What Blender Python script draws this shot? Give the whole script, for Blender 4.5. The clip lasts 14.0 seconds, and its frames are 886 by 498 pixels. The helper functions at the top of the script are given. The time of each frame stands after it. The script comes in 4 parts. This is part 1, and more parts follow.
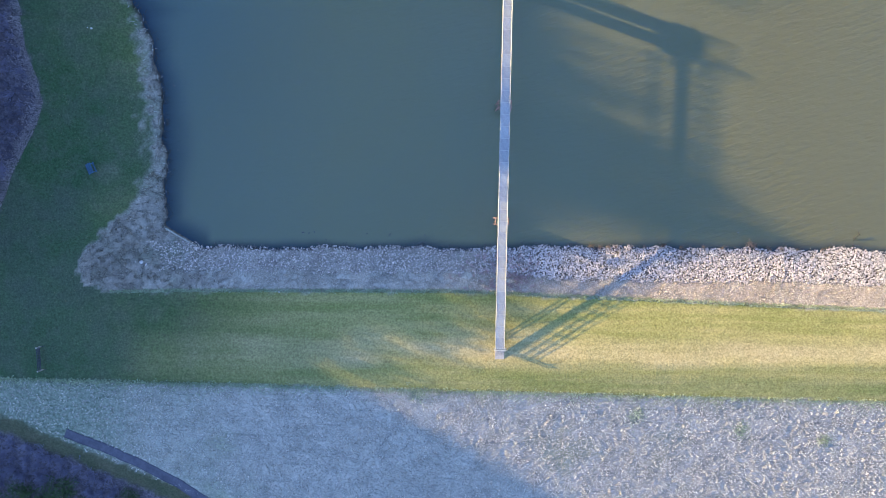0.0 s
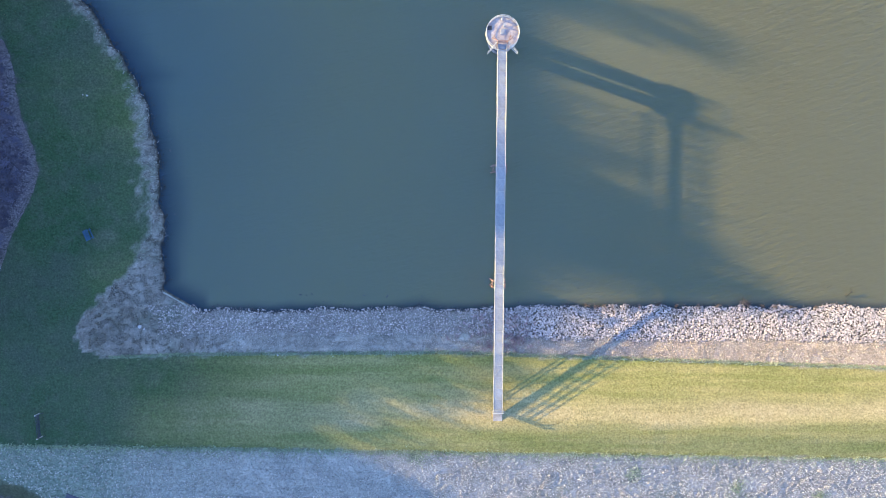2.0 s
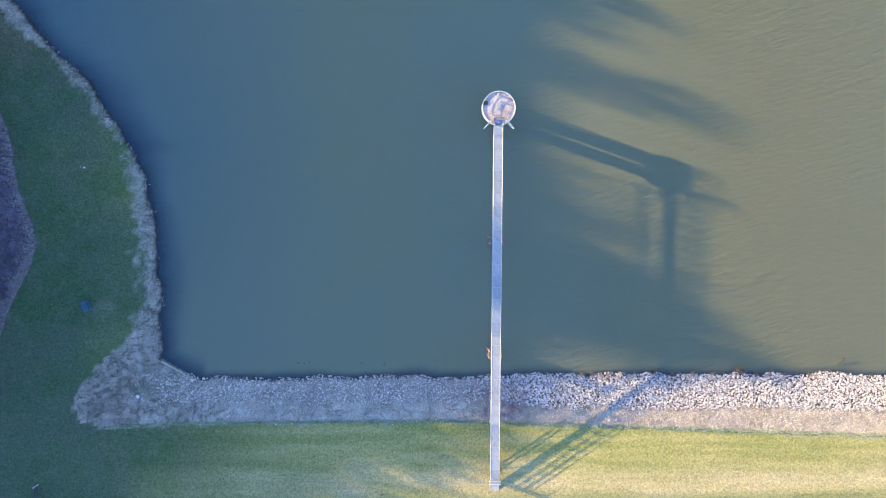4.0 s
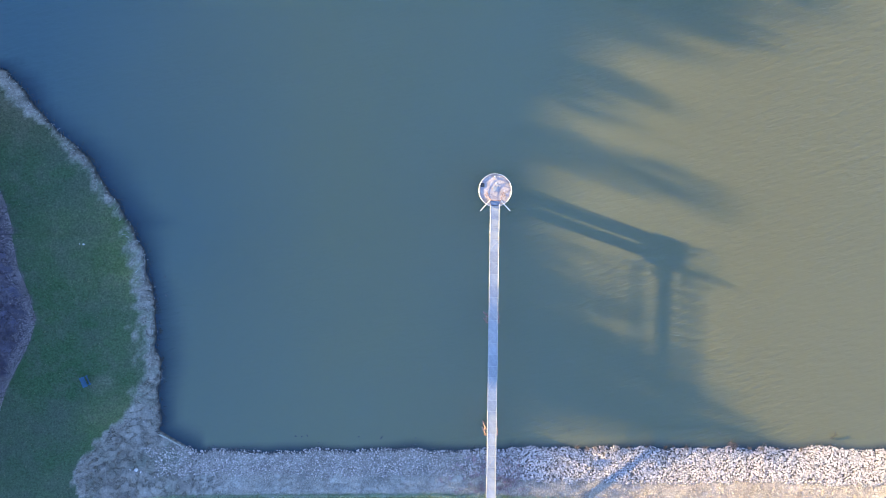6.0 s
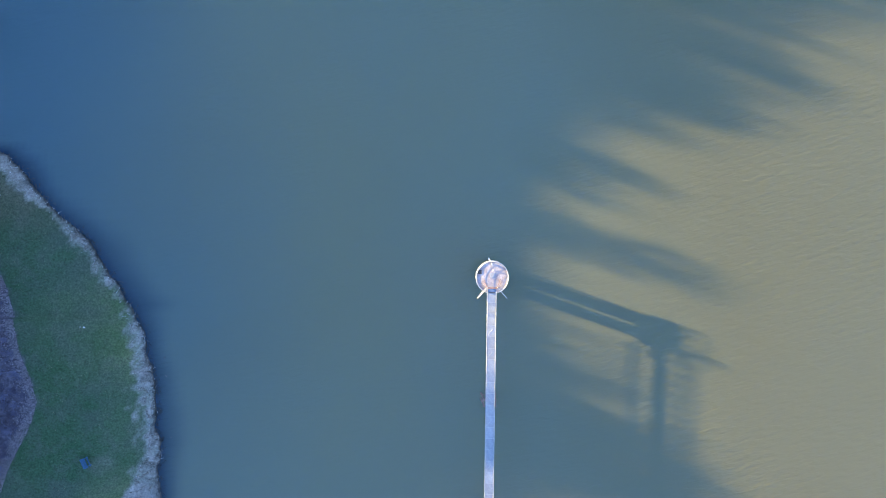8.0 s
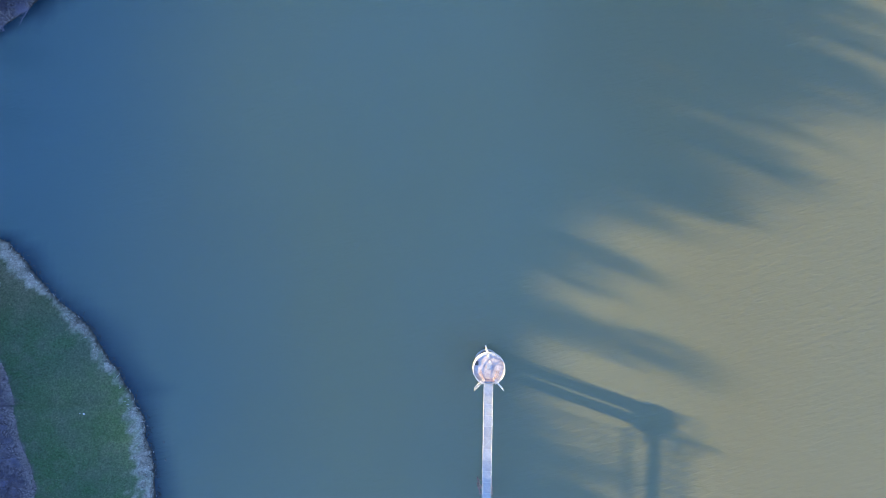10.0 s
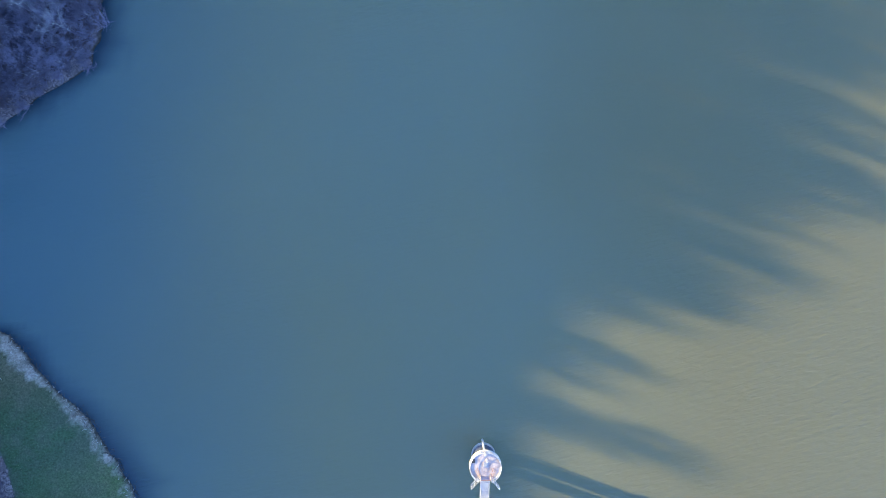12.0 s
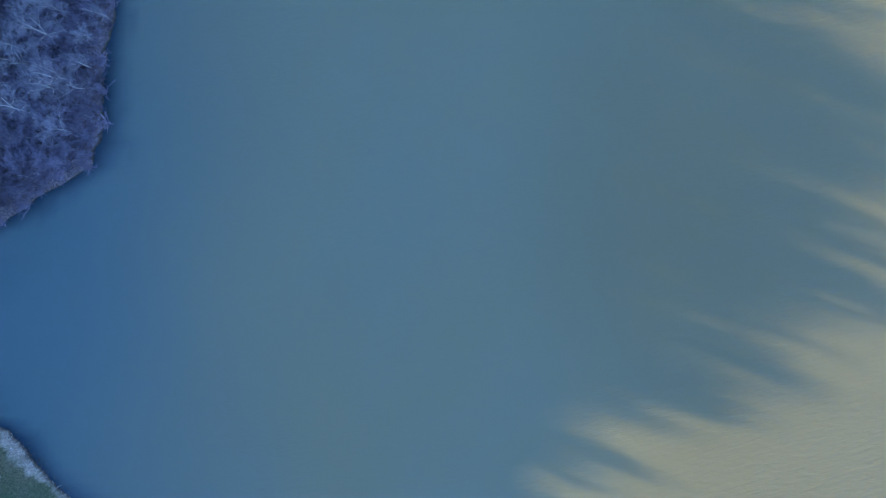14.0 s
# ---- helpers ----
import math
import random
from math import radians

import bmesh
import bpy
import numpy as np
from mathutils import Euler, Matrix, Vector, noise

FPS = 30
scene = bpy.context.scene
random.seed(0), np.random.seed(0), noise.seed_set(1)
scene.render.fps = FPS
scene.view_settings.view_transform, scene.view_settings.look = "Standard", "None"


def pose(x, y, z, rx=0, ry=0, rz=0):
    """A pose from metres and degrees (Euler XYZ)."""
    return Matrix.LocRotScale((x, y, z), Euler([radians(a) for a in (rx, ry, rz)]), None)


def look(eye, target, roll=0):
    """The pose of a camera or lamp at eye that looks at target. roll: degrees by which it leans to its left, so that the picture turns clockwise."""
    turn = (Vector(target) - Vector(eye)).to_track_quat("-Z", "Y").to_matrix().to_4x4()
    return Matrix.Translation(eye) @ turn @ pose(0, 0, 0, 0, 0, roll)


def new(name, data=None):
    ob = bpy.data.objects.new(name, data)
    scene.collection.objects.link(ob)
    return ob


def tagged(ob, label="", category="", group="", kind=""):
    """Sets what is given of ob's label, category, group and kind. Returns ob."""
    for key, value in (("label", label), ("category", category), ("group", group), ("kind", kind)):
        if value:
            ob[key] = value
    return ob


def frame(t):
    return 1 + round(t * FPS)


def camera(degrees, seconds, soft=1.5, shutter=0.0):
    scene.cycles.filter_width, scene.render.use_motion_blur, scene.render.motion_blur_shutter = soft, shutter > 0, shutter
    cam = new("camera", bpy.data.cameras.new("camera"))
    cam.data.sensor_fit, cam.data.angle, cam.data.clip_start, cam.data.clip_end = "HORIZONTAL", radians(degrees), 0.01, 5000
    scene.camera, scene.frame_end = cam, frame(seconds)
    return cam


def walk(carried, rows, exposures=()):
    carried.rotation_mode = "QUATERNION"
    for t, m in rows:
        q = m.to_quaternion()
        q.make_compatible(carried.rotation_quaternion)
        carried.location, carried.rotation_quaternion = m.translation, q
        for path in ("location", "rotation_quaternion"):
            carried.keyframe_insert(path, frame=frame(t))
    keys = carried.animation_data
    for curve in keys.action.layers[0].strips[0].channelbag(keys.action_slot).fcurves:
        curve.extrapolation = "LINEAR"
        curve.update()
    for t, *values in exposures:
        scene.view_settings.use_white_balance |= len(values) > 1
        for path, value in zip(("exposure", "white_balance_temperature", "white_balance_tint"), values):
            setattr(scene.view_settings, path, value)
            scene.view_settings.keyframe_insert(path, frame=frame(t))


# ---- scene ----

# camera: a drone that looks almost straight down and flies north over the lake
cam = camera(70.0, 14.0, soft=0.5)
ROWS = [
    (0.0, 0.00, 0.00, 115.00, -3.477, 1.341, 0.006),
    (0.5, -0.08, 2.67, 114.99, -3.491, 1.213, -0.300),
    (1.0, -0.14, 5.44, 115.02, -3.505, 1.085, -0.559),
    (1.5, -0.20, 8.34, 115.05, -3.543, 0.971, -0.557),
    (2.0, -0.27, 11.36, 115.04, -3.586, 0.857, -0.597),
    (2.5, -0.33, 14.46, 115.03, -3.632, 0.728, -0.779),
    (3.0, -0.37, 17.62, 115.00, -3.663, 0.622, -0.775),
    (4.0, -0.32, 24.21, 114.96, -3.696, 0.463, -0.693),
    (5.5, -0.09, 34.66, 114.99, -3.764, 0.310, -0.535),
    (6.0, -0.01, 38.28, 115.03, -3.790, 0.263, -0.513),
    (6.5, 0.09, 41.98, 115.07, -3.794, 0.233, -0.481),
    (7.0, 0.18, 45.71, 115.07, -3.780, 0.206, -0.432),
    (7.5, 0.24, 49.47, 115.11, -3.785, 0.153, -0.465),
    (8.0, 0.26, 53.32, 115.17, -3.774, 0.113, -0.459),
    (9.0, 0.20, 61.23, 115.30, -3.762, -0.038, -0.367),
    (9.5, 0.14, 65.32, 115.36, -3.770, -0.131, -0.292),
    (10.5, 0.04, 73.80, 115.38, -3.804, -0.303, -0.112),
    (11.0, 0.01, 78.22, 115.33, -3.813, -0.365, -0.019),
    (11.5, 0.03, 82.78, 115.22, -3.900, -0.389, 0.080),
    (12.0, 0.10, 87.49, 115.02, -4.011, -0.368, 0.196),
    (12.5, 0.22, 92.35, 114.73, -4.096, -0.308, 0.370),
    (13.0, 0.37, 97.13, 114.36, -4.206, -0.222, 0.513),
    (13.5, 0.53, 101.83, 113.97, -4.279, -0.135, 0.621),
    (14.0, 0.66, 106.40, 113.55, -4.333, -0.032, 0.691),
]
walk(cam, [(t, pose(x, y, z, rx, ry, rz)) for t, x, y, z, rx, ry, rz in ROWS], [(0.0, 2.05, 5450, 21), (3.0, 2.2, 5400, 21), (6.5, 2.36, 5330, 21), (10.5, 2.38, 5200, 20), (14.0, 2.42, 5110, 19)])

# ---- light: low winter sun from the west-north-west, clear sky ----
SUN = Vector((0.928, -0.337, -0.160)).normalized()      # the way the light goes
world = bpy.data.worlds.new("world")
scene.world = world
world.use_nodes = True
wn = world.node_tree
sky = wn.nodes.new("ShaderNodeTexSky")
sky.sky_type, sky.sun_disc = "NISHITA", False
sky.sun_elevation = math.asin(-SUN.z)
sky.sun_rotation = math.atan2(-SUN.x, -SUN.y)
sky.air_density, sky.dust_density, sky.ozone_density = 1.0, 0.3, 2.0
wn.nodes["Background"].inputs["Strength"].default_value = 0.15
wn.links.new(sky.outputs[0], wn.nodes["Background"].inputs["Color"])
lamp = bpy.data.lights.new("sun", "SUN")
lamp.energy, lamp.angle, lamp.color = 5.0, radians(0.55), (1.0, 0.69, 0.17)
sun = new("sun", lamp)
sun.matrix_world = look((0, 0, 60), Vector((0, 0, 60)) + SUN)


# ---- materials ----
def material(name, rough=0.8, metal=0.0, spec=0.3):
    m = bpy.data.materials.new(name)
    m.use_nodes = True
    b = m.node_tree.nodes["Principled BSDF"]
    b.inputs["Roughness"].default_value, b.inputs["Metallic"].default_value = rough, metal
    b.inputs["Specular IOR Level"].default_value = spec
    return m, m.node_tree, b


def coords(nt, scale=(1, 1, 1), spin=0.0, local=False):
    tc = nt.nodes.new("ShaderNodeTexCoord" if local else "ShaderNodeNewGeometry")
    mp = nt.nodes.new("ShaderNodeMapping")
    mp.inputs["Rotation"].default_value = (0, 0, radians(spin))
    nt.links.new(tc.outputs["Object" if local else "Position"], mp.inputs["Vector"])
    st = nt.nodes.new("ShaderNodeMapping")
    st.inputs["Scale"].default_value = scale
    nt.links.new(mp.outputs[0], st.inputs["Vector"])
    return st.outputs[0]


def noise_tex(nt, vec, scale, detail=4.0, rough=0.6):
    n = nt.nodes.new("ShaderNodeTexNoise")
    n.inputs["Scale"].default_value, n.inputs["Detail"].default_value = scale, detail
    n.inputs["Roughness"].default_value = rough
    nt.links.new(vec, n.inputs["Vector"])
    return n.outputs["Fac"]


def ramp(nt, fac, *stops):
    r = nt.nodes.new("ShaderNodeValToRGB")
    e = r.color_ramp.elements
    while len(e) < len(stops):
        e.new(0.5)
    for el, (p, c) in zip(e, stops):
        el.position, el.color = p, (*c, 1)
    nt.links.new(fac, r.inputs[0])
    return r.outputs[0]


def mix(nt, fac, a, b, mode="MIX"):
    n = nt.nodes.new("ShaderNodeMix")
    n.data_type, n.blend_type = "RGBA", mode
    for sock, v in ((n.inputs[0], fac), (n.inputs[6], a), (n.inputs[7], b)):
        if hasattr(v, "is_linked"):
            nt.links.new(v, sock)
        elif isinstance(v, tuple):
            sock.default_value = (*v, 1)
        else:
            sock.default_value = v
    return n.outputs[2]


def step(nt, fac, lo, hi):
    n = nt.nodes.new("ShaderNodeMapRange")
    n.inputs["From Min"].default_value, n.inputs["From Max"].default_value = lo, hi
    nt.links.new(fac, n.inputs["Value"])
    return n.outputs[0]


def bump(nt, b, height, strength, distance):
    n = nt.nodes.new("ShaderNodeBump")
    n.inputs["Strength"].default_value, n.inputs["Distance"].default_value = strength, distance
    nt.links.new(height, n.inputs["Height"])
    nt.links.new(n.outputs[0], b.inputs["Normal"])


def attribute(nt, name):
    n = nt.nodes.new("ShaderNodeAttribute")
    n.attribute_name = name
    return n.outputs["Fac"]


def random_of(nt, island=False):
    if island:
        return nt.nodes.new("ShaderNodeNewGeometry").outputs["Random Per Island"]
    return nt.nodes.new("ShaderNodeObjectInfo").outputs["Random"]


def mottled(name, lo, hi, scale, rough=0.8, metal=0.0, spec=0.3, island=None, spread=0.25, local=False, relief=0.0):
    """A surface between two colours, with a coarse and a fine grain, and a spread from piece to piece."""
    m, nt, b = material(name, rough, metal, spec)
    v = coords(nt, local=local)
    c = mix(nt, step(nt, noise_tex(nt, v, scale, 6, 0.65), 0.3, 0.7), lo, hi)
    fine = noise_tex(nt, v, scale * 7, 3, 0.7)
    c = mix(nt, 0.35, c, ramp(nt, fine, (0.25, (0.25, 0.25, 0.25)), (0.75, (1, 1, 1))), "MULTIPLY")
    if island is not None:
        r = random_of(nt, island)
        c = mix(nt, 1.0, c, ramp(nt, r, (0.0, (1 - spread,) * 3), (1.0, (1 + spread,) * 3)), "MULTIPLY")
    nt.links.new(c, b.inputs["Base Color"])
    if relief:
        bump(nt, b, fine, 0.6, relief)
    return m


def ground_material():
    m, nt, b = material("ground_cover", 0.95, 0, 0.15)
    v = coords(nt)
    big, mid = noise_tex(nt, v, 0.06, 5, 0.6), noise_tex(nt, v, 0.35, 6, 0.65)
    fine, tiny = noise_tex(nt, v, 1.6, 5, 0.7), noise_tex(nt, v, 9.0, 3, 0.7)
    grain = noise_tex(nt, v, 3.0, 3, 0.6)
    streak = noise_tex(nt, coords(nt, (0.05, 0.55, 1)), 1.0, 4, 0.6)
    # dark western turf and paler eastern turf: shade and sun put into the colours
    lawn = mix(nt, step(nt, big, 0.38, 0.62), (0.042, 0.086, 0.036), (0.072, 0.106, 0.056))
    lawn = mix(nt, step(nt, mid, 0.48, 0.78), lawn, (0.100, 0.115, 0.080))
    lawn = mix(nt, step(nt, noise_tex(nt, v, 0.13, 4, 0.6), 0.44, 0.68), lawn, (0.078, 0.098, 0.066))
    sunlit_sward = mix(nt, step(nt, streak, 0.35, 0.65), (0.230, 0.235, 0.075), (0.345, 0.305, 0.125))
    lawn = mix(nt, attribute(nt, "crest"), lawn, sunlit_sward)
    worn = mix(nt, step(nt, streak, 0.30, 0.70), (0.370, 0.310, 0.170), (0.500, 0.410, 0.245))
    lawn = mix(nt, attribute(nt, "worn"), lawn, worn)
    furrow = noise_tex(nt, coords(nt, (0.12, 1.6, 1), 1.5), 1.0, 3, 0.6)
    dry = mix(nt, step(nt, mid, 0.3, 0.7), (0.33, 0.29, 0.255), (0.60, 0.535, 0.48))
    dry = mix(nt, step(nt, furrow, 0.56, 0.74), dry, (0.29, 0.27, 0.245))
    dry = mix(nt, step(nt, big, 0.58, 0.75), dry, (0.36, 0.36, 0.25))
    dry = mix(nt, attribute(nt, "weedy"), dry, mix(nt, step(nt, fine, 0.35, 0.65), (0.11, 0.145, 0.095), (0.30, 0.315, 0.255)))
    tan = mix(nt, step(nt, mid, 0.3, 0.7), (0.42, 0.34, 0.285), (0.60, 0.51, 0.44))
    soil = mix(nt, step(nt, mid, 0.3, 0.7), (0.145, 0.118, 0.098), (0.29, 0.245, 0.21))
    litter = mix(nt, step(nt, fine, 0.3, 0.7), (0.068, 0.054, 0.072), (0.20, 0.165, 0.19))
    lawn = mix(nt, attribute(nt, "verge"), lawn, mix(nt, step(nt, mid, 0.3, 0.7), (0.075, 0.085, 0.045), (0.125, 0.115, 0.075)))
    c = mix(nt, attribute(nt, "dry"), lawn, dry)
    c = mix(nt, attribute(nt, "tan"), c, tan)
    c = mix(nt, attribute(nt, "bare"), c, soil)
    c = mix(nt, attribute(nt, "gap"), c, mix(nt, step(nt, fine, 0.3, 0.7), (0.045, 0.038, 0.034), (0.11, 0.092, 0.08)))
    c = mix(nt, attribute(nt, "litter"), c, litter)
    c = mix(nt, attribute(nt, "wet"), c, (0.035, 0.030, 0.025))
    c = mix(nt, 0.35, c, ramp(nt, fine, (0.30, (0.40, 0.40, 0.40)), (0.70, (1.3, 1.3, 1.3))), "MULTIPLY")
    c = mix(nt, 0.45, c, ramp(nt, grain, (0.32, (0.30, 0.32, 0.30)), (0.68, (1.4, 1.4, 1.4))), "MULTIPLY")
    nt.links.new(c, b.inputs["Base Color"])
    bump(nt, b, grain, 1.0, 0.06)
    return m


def water_material():
    """Turbid silty lake water that scatters light back, with ripples that tilt the surface; masks add shade and sun
    tints.
    """
    m, nt, b = material("silty_water", 0.08, 0, 0.5)
    b.inputs["IOR"].default_value = 1.33
    b.inputs["Subsurface Weight"].default_value = 0.8
    b.inputs["Subsurface Radius"].default_value = (1.6, 1.4, 0.9)
    b.inputs["Subsurface Scale"].default_value = 1.3
    v = coords(nt)
    cloud = noise_tex(nt, coords(nt, (1, 0.6, 1), 20), 0.025, 4, 0.55)
    c = mix(nt, step(nt, cloud, 0.35, 0.68), (0.174, 0.186, 0.130), (0.184, 0.182, 0.112))
    # blue cast of the shaded west side, put into the water's colour
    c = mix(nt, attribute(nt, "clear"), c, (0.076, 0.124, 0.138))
    # warm tone of the sunlit east water, painted into the base colour
    c = mix(nt, attribute(nt, "silt"), c, (0.150, 0.140, 0.078))
    # dark bed near the banks, with the shade of bank and bushes painted in
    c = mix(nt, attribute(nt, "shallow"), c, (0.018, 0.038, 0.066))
    nt.links.new(c, b.inputs["Base Color"])
    rip = nt.nodes.new("ShaderNodeTexNoise")
    rip.inputs["Scale"].default_value, rip.inputs["Detail"].default_value = 1.0, 2.0
    rip.inputs["Distortion"].default_value = 0.25
    nt.links.new(coords(nt, (0.42, 1.35, 1), -17), rip.inputs["Vector"])
    patch = step(nt, noise_tex(nt, v, 0.03, 3, 0.5), 0.2, 0.6)
    n = nt.nodes.new("ShaderNodeMath")
    n.operation = "MULTIPLY"
    nt.links.new(rip.outputs["Fac"], n.inputs[0])
    nt.links.new(patch, n.inputs[1])
    bump(nt, b, n.outputs[0], 0.55, 0.21)
    return m


GROUND, WATER = ground_material(), water_material()
ROCK = mottled("limestone", (0.36, 0.315, 0.315), (0.60, 0.54, 0.535), 1.5, 0.85, 0, 0.3, True, 0.45, relief=0.04)
OLDROCK = mottled("weathered_stone", (0.40, 0.33, 0.305), (0.66, 0.565, 0.53), 1.5, 0.9, 0, 0.2, True, 0.55, relief=0.03)
WETROCK = mottled("wet_stone", (0.035, 0.032, 0.035), (0.09, 0.08, 0.075), 1.5, 0.35, 0, 0.5, True, 0.4)
TAN = mottled("tan_grass", (0.50, 0.42, 0.36), (0.76, 0.68, 0.60), 0.5, 0.9, 0, 0.1, True, 0.4)
REDTWIG = mottled("red_twig", (0.42, 0.28, 0.30), (0.62, 0.46, 0.48), 0.6, 0.9, 0, 0.15, False, 0.3)
STRAW = mottled("dry_grass", (0.55, 0.50, 0.455), (0.84, 0.775, 0.715), 0.5, 0.9, 0, 0.1, True, 0.5)
SEDGE = mottled("shore_sedge", (0.23, 0.205, 0.165), (0.46, 0.40, 0.345), 0.5, 0.9, 0, 0.1, True, 0.6)
DEAD = mottled("dead_bank_grass", (0.42, 0.365, 0.32), (0.76, 0.68, 0.61), 0.5, 0.9, 0, 0.1, True, 0.5)
GREEN = mottled("lawn_grass", (0.33, 0.40, 0.24), (0.60, 0.64, 0.46), 0.5, 0.9, 0, 0.1, True, 0.3)
VERGE = mottled("verge_grass", (0.30, 0.255, 0.27), (0.52, 0.44, 0.455), 0.5, 0.9, 0, 0.1, True, 0.4)
LAWN = mottled("mown_grass", (0.13, 0.145, 0.06), (0.32, 0.28, 0.16), 0.4, 0.9, 0, 0.1, True, 0.35)
BARK = mottled("pale_bark", (0.36, 0.345, 0.37), (0.58, 0.565, 0.585), 0.8, 0.85, 0, 0.2, False, 0.25)
PALETWIG = mottled("pale_twig", (0.18, 0.175, 0.23), (0.32, 0.315, 0.375), 0.6, 0.9, 0, 0.15, False, 0.3)
TWIG = mottled("grey_twig", (0.135, 0.125, 0.17), (0.25, 0.235, 0.29), 0.6, 0.9, 0, 0.15, False, 0.3)
BRUSH = mottled("brush_twig", (0.13, 0.118, 0.18), (0.265, 0.24, 0.335), 0.6, 0.9, 0, 0.15, False, 0.35)
REED = mottled("dead_reed", (0.14, 0.11, 0.095), (0.26, 0.20, 0.17), 0.6, 0.9, 0, 0.15, False, 0.3)
LEAF = mottled("evergreen_leaf", (0.028, 0.055, 0.018), (0.065, 0.105, 0.035), 0.8, 0.6, 0, 0.3, True, 0.35)
GALV = mottled("galvanised_steel", (0.28, 0.29, 0.32), (0.43, 0.44, 0.47), 1.2, 0.5, 0.35, 0.5, local=True)
GRATE = mottled("grating", (0.33, 0.34, 0.38), (0.50, 0.51, 0.55), 1.0, 0.7, 0.0, 0.3, False, 0.12, local=True)
WHITE = mottled("white_paint", (0.46, 0.46, 0.47), (0.62, 0.62, 0.63), 1.2, 0.5, 0, 0.4, local=True)
RUST = mottled("rust_primer", (0.27, 0.15, 0.125), (0.40, 0.26, 0.22), 1.5, 0.8, 0, 0.3, local=True)
CONCRETE = mottled("concrete", (0.30, 0.28, 0.27), (0.56, 0.52, 0.50), 0.9, 0.9, 0, 0.3, local=True, relief=0.01)
FLOOR = mottled("platform_floor", (0.34, 0.28, 0.28), (0.68, 0.58, 0.56), 0.8, 0.9, 0, 0.3, local=True)
BLUEGREY = mottled("blue_grey_plate", (0.12, 0.18, 0.32), (0.22, 0.30, 0.46), 1.5, 0.6, 0.2, 0.4, local=True)
NAVY = mottled("navy_steel", (0.045, 0.055, 0.10), (0.10, 0.12, 0.19), 1.2, 0.6, 0.0, 0.3, local=True)
DARK = mottled("dark_steel", (0.03, 0.035, 0.05), (0.07, 0.075, 0.09), 2.0, 0.5, 0.3, 0.4, local=True)
BLUE = mottled("blue_paint", (0.028, 0.075, 0.135), (0.055, 0.12, 0.20), 2.0, 0.5, 0, 0.4, local=True)
ASPHALT = mottled("old_asphalt", (0.070, 0.066, 0.095), (0.15, 0.14, 0.18), 0.6, 0.9, 0, 0.3, relief=0.02)
WOOD = mottled("bleached_wood", (0.35, 0.32, 0.29), (0.58, 0.55, 0.51), 1.5, 0.85, 0, 0.2, local=True)
WET = mottled("wet_wood", (0.03, 0.03, 0.03), (0.07, 0.065, 0.055), 1.5, 0.6, 0, 0.3, local=True)


# ---- mesh helpers ----
def mesh_from(name, verts, faces, mat, smooth=False):
    me = bpy.data.meshes.new(name)
    me.from_pydata(np.asarray(verts, float).tolist(), [], [list(map(int, f)) for f in faces])
    if smooth:
        me.shade_smooth()
    me.materials.append(mat)
    return me


def from_bm(name, bm, mat):
    me = bpy.data.meshes.new(name)
    bm.to_mesh(me)
    bm.free()
    me.materials.append(mat)
    return me


def part(name, bm, mat, parent, label=""):
    ob = new(name, from_bm(name, bm, mat))
    ob.parent = parent
    return tagged(ob, label) if label else ob


def thing(name, label, category, group="", kind="", at=None, data=None):
    ob = new(name, data)
    if at is not None:
        ob.matrix_basis = at
    return tagged(ob, label, category, group, kind)


def box(bm, x0, x1, y0, y1, z0, z1, bevel=0.0, m=None):
    r = bmesh.ops.create_cube(bm, size=1.0)
    vs = r["verts"]
    bmesh.ops.scale(bm, vec=(x1 - x0, y1 - y0, z1 - z0), verts=vs)
    bmesh.ops.translate(bm, vec=((x0 + x1) / 2, (y0 + y1) / 2, (z0 + z1) / 2), verts=vs)
    if m is not None:
        bmesh.ops.transform(bm, matrix=m, verts=vs)
    if bevel:
        es = list({e for w in vs for e in w.link_edges})
        bmesh.ops.bevel(bm, geom=es, offset=bevel, segments=1, affect="EDGES")
    return bm


def bar(bm, a, b, r, n=6, r2=None):
    """A round bar from a to b."""
    a, b = Vector(a), Vector(b)
    d = b - a
    m = Matrix.Translation((a + b) / 2) @ d.to_track_quat("Z", "Y").to_matrix().to_4x4()
    bmesh.ops.create_cone(bm, cap_ends=True, segments=n, radius1=r, radius2=r if r2 is None else r2, depth=d.length, matrix=m)
    return bm


def ring(bm, r0, r1, z0, z1, n=48):
    """A hoop with a rectangular section."""
    loops = []
    for r, z in ((r0, z0), (r1, z0), (r1, z1), (r0, z1)):
        loops.append([bm.verts.new((r * math.cos(2 * math.pi * i / n), r * math.sin(2 * math.pi * i / n), z)) for i in range(n)])
    for k in range(4):
        a, b = loops[k], loops[(k + 1) % 4]
        for i in range(n):
            bm.faces.new((a[i], a[(i + 1) % n], b[(i + 1) % n], b[i]))
    return bm


def arc_wall(bm, r0, r1, a0, a1, z0, z1, n=24):
    """A curved wall between two angles."""
    rows = []
    for i in range(n + 1):
        a = a0 + (a1 - a0) * i / n
        rows.append([bm.verts.new((r * math.cos(a), r * math.sin(a), z)) for r, z in ((r0, z0), (r1, z0), (r1, z1), (r0, z1))])
    for p, q in zip(rows, rows[1:]):
        for k in range(4):
            bm.faces.new((p[k], p[(k + 1) % 4], q[(k + 1) % 4], q[k]))
    bm.faces.new(rows[0])
    bm.faces.new(rows[-1][::-1])
    return bm


def lattice(x, y, seed):
    h = np.sin(x * 127.1 + y * 311.7 + seed * 74.7) * 43758.5453
    return h - np.floor(h)


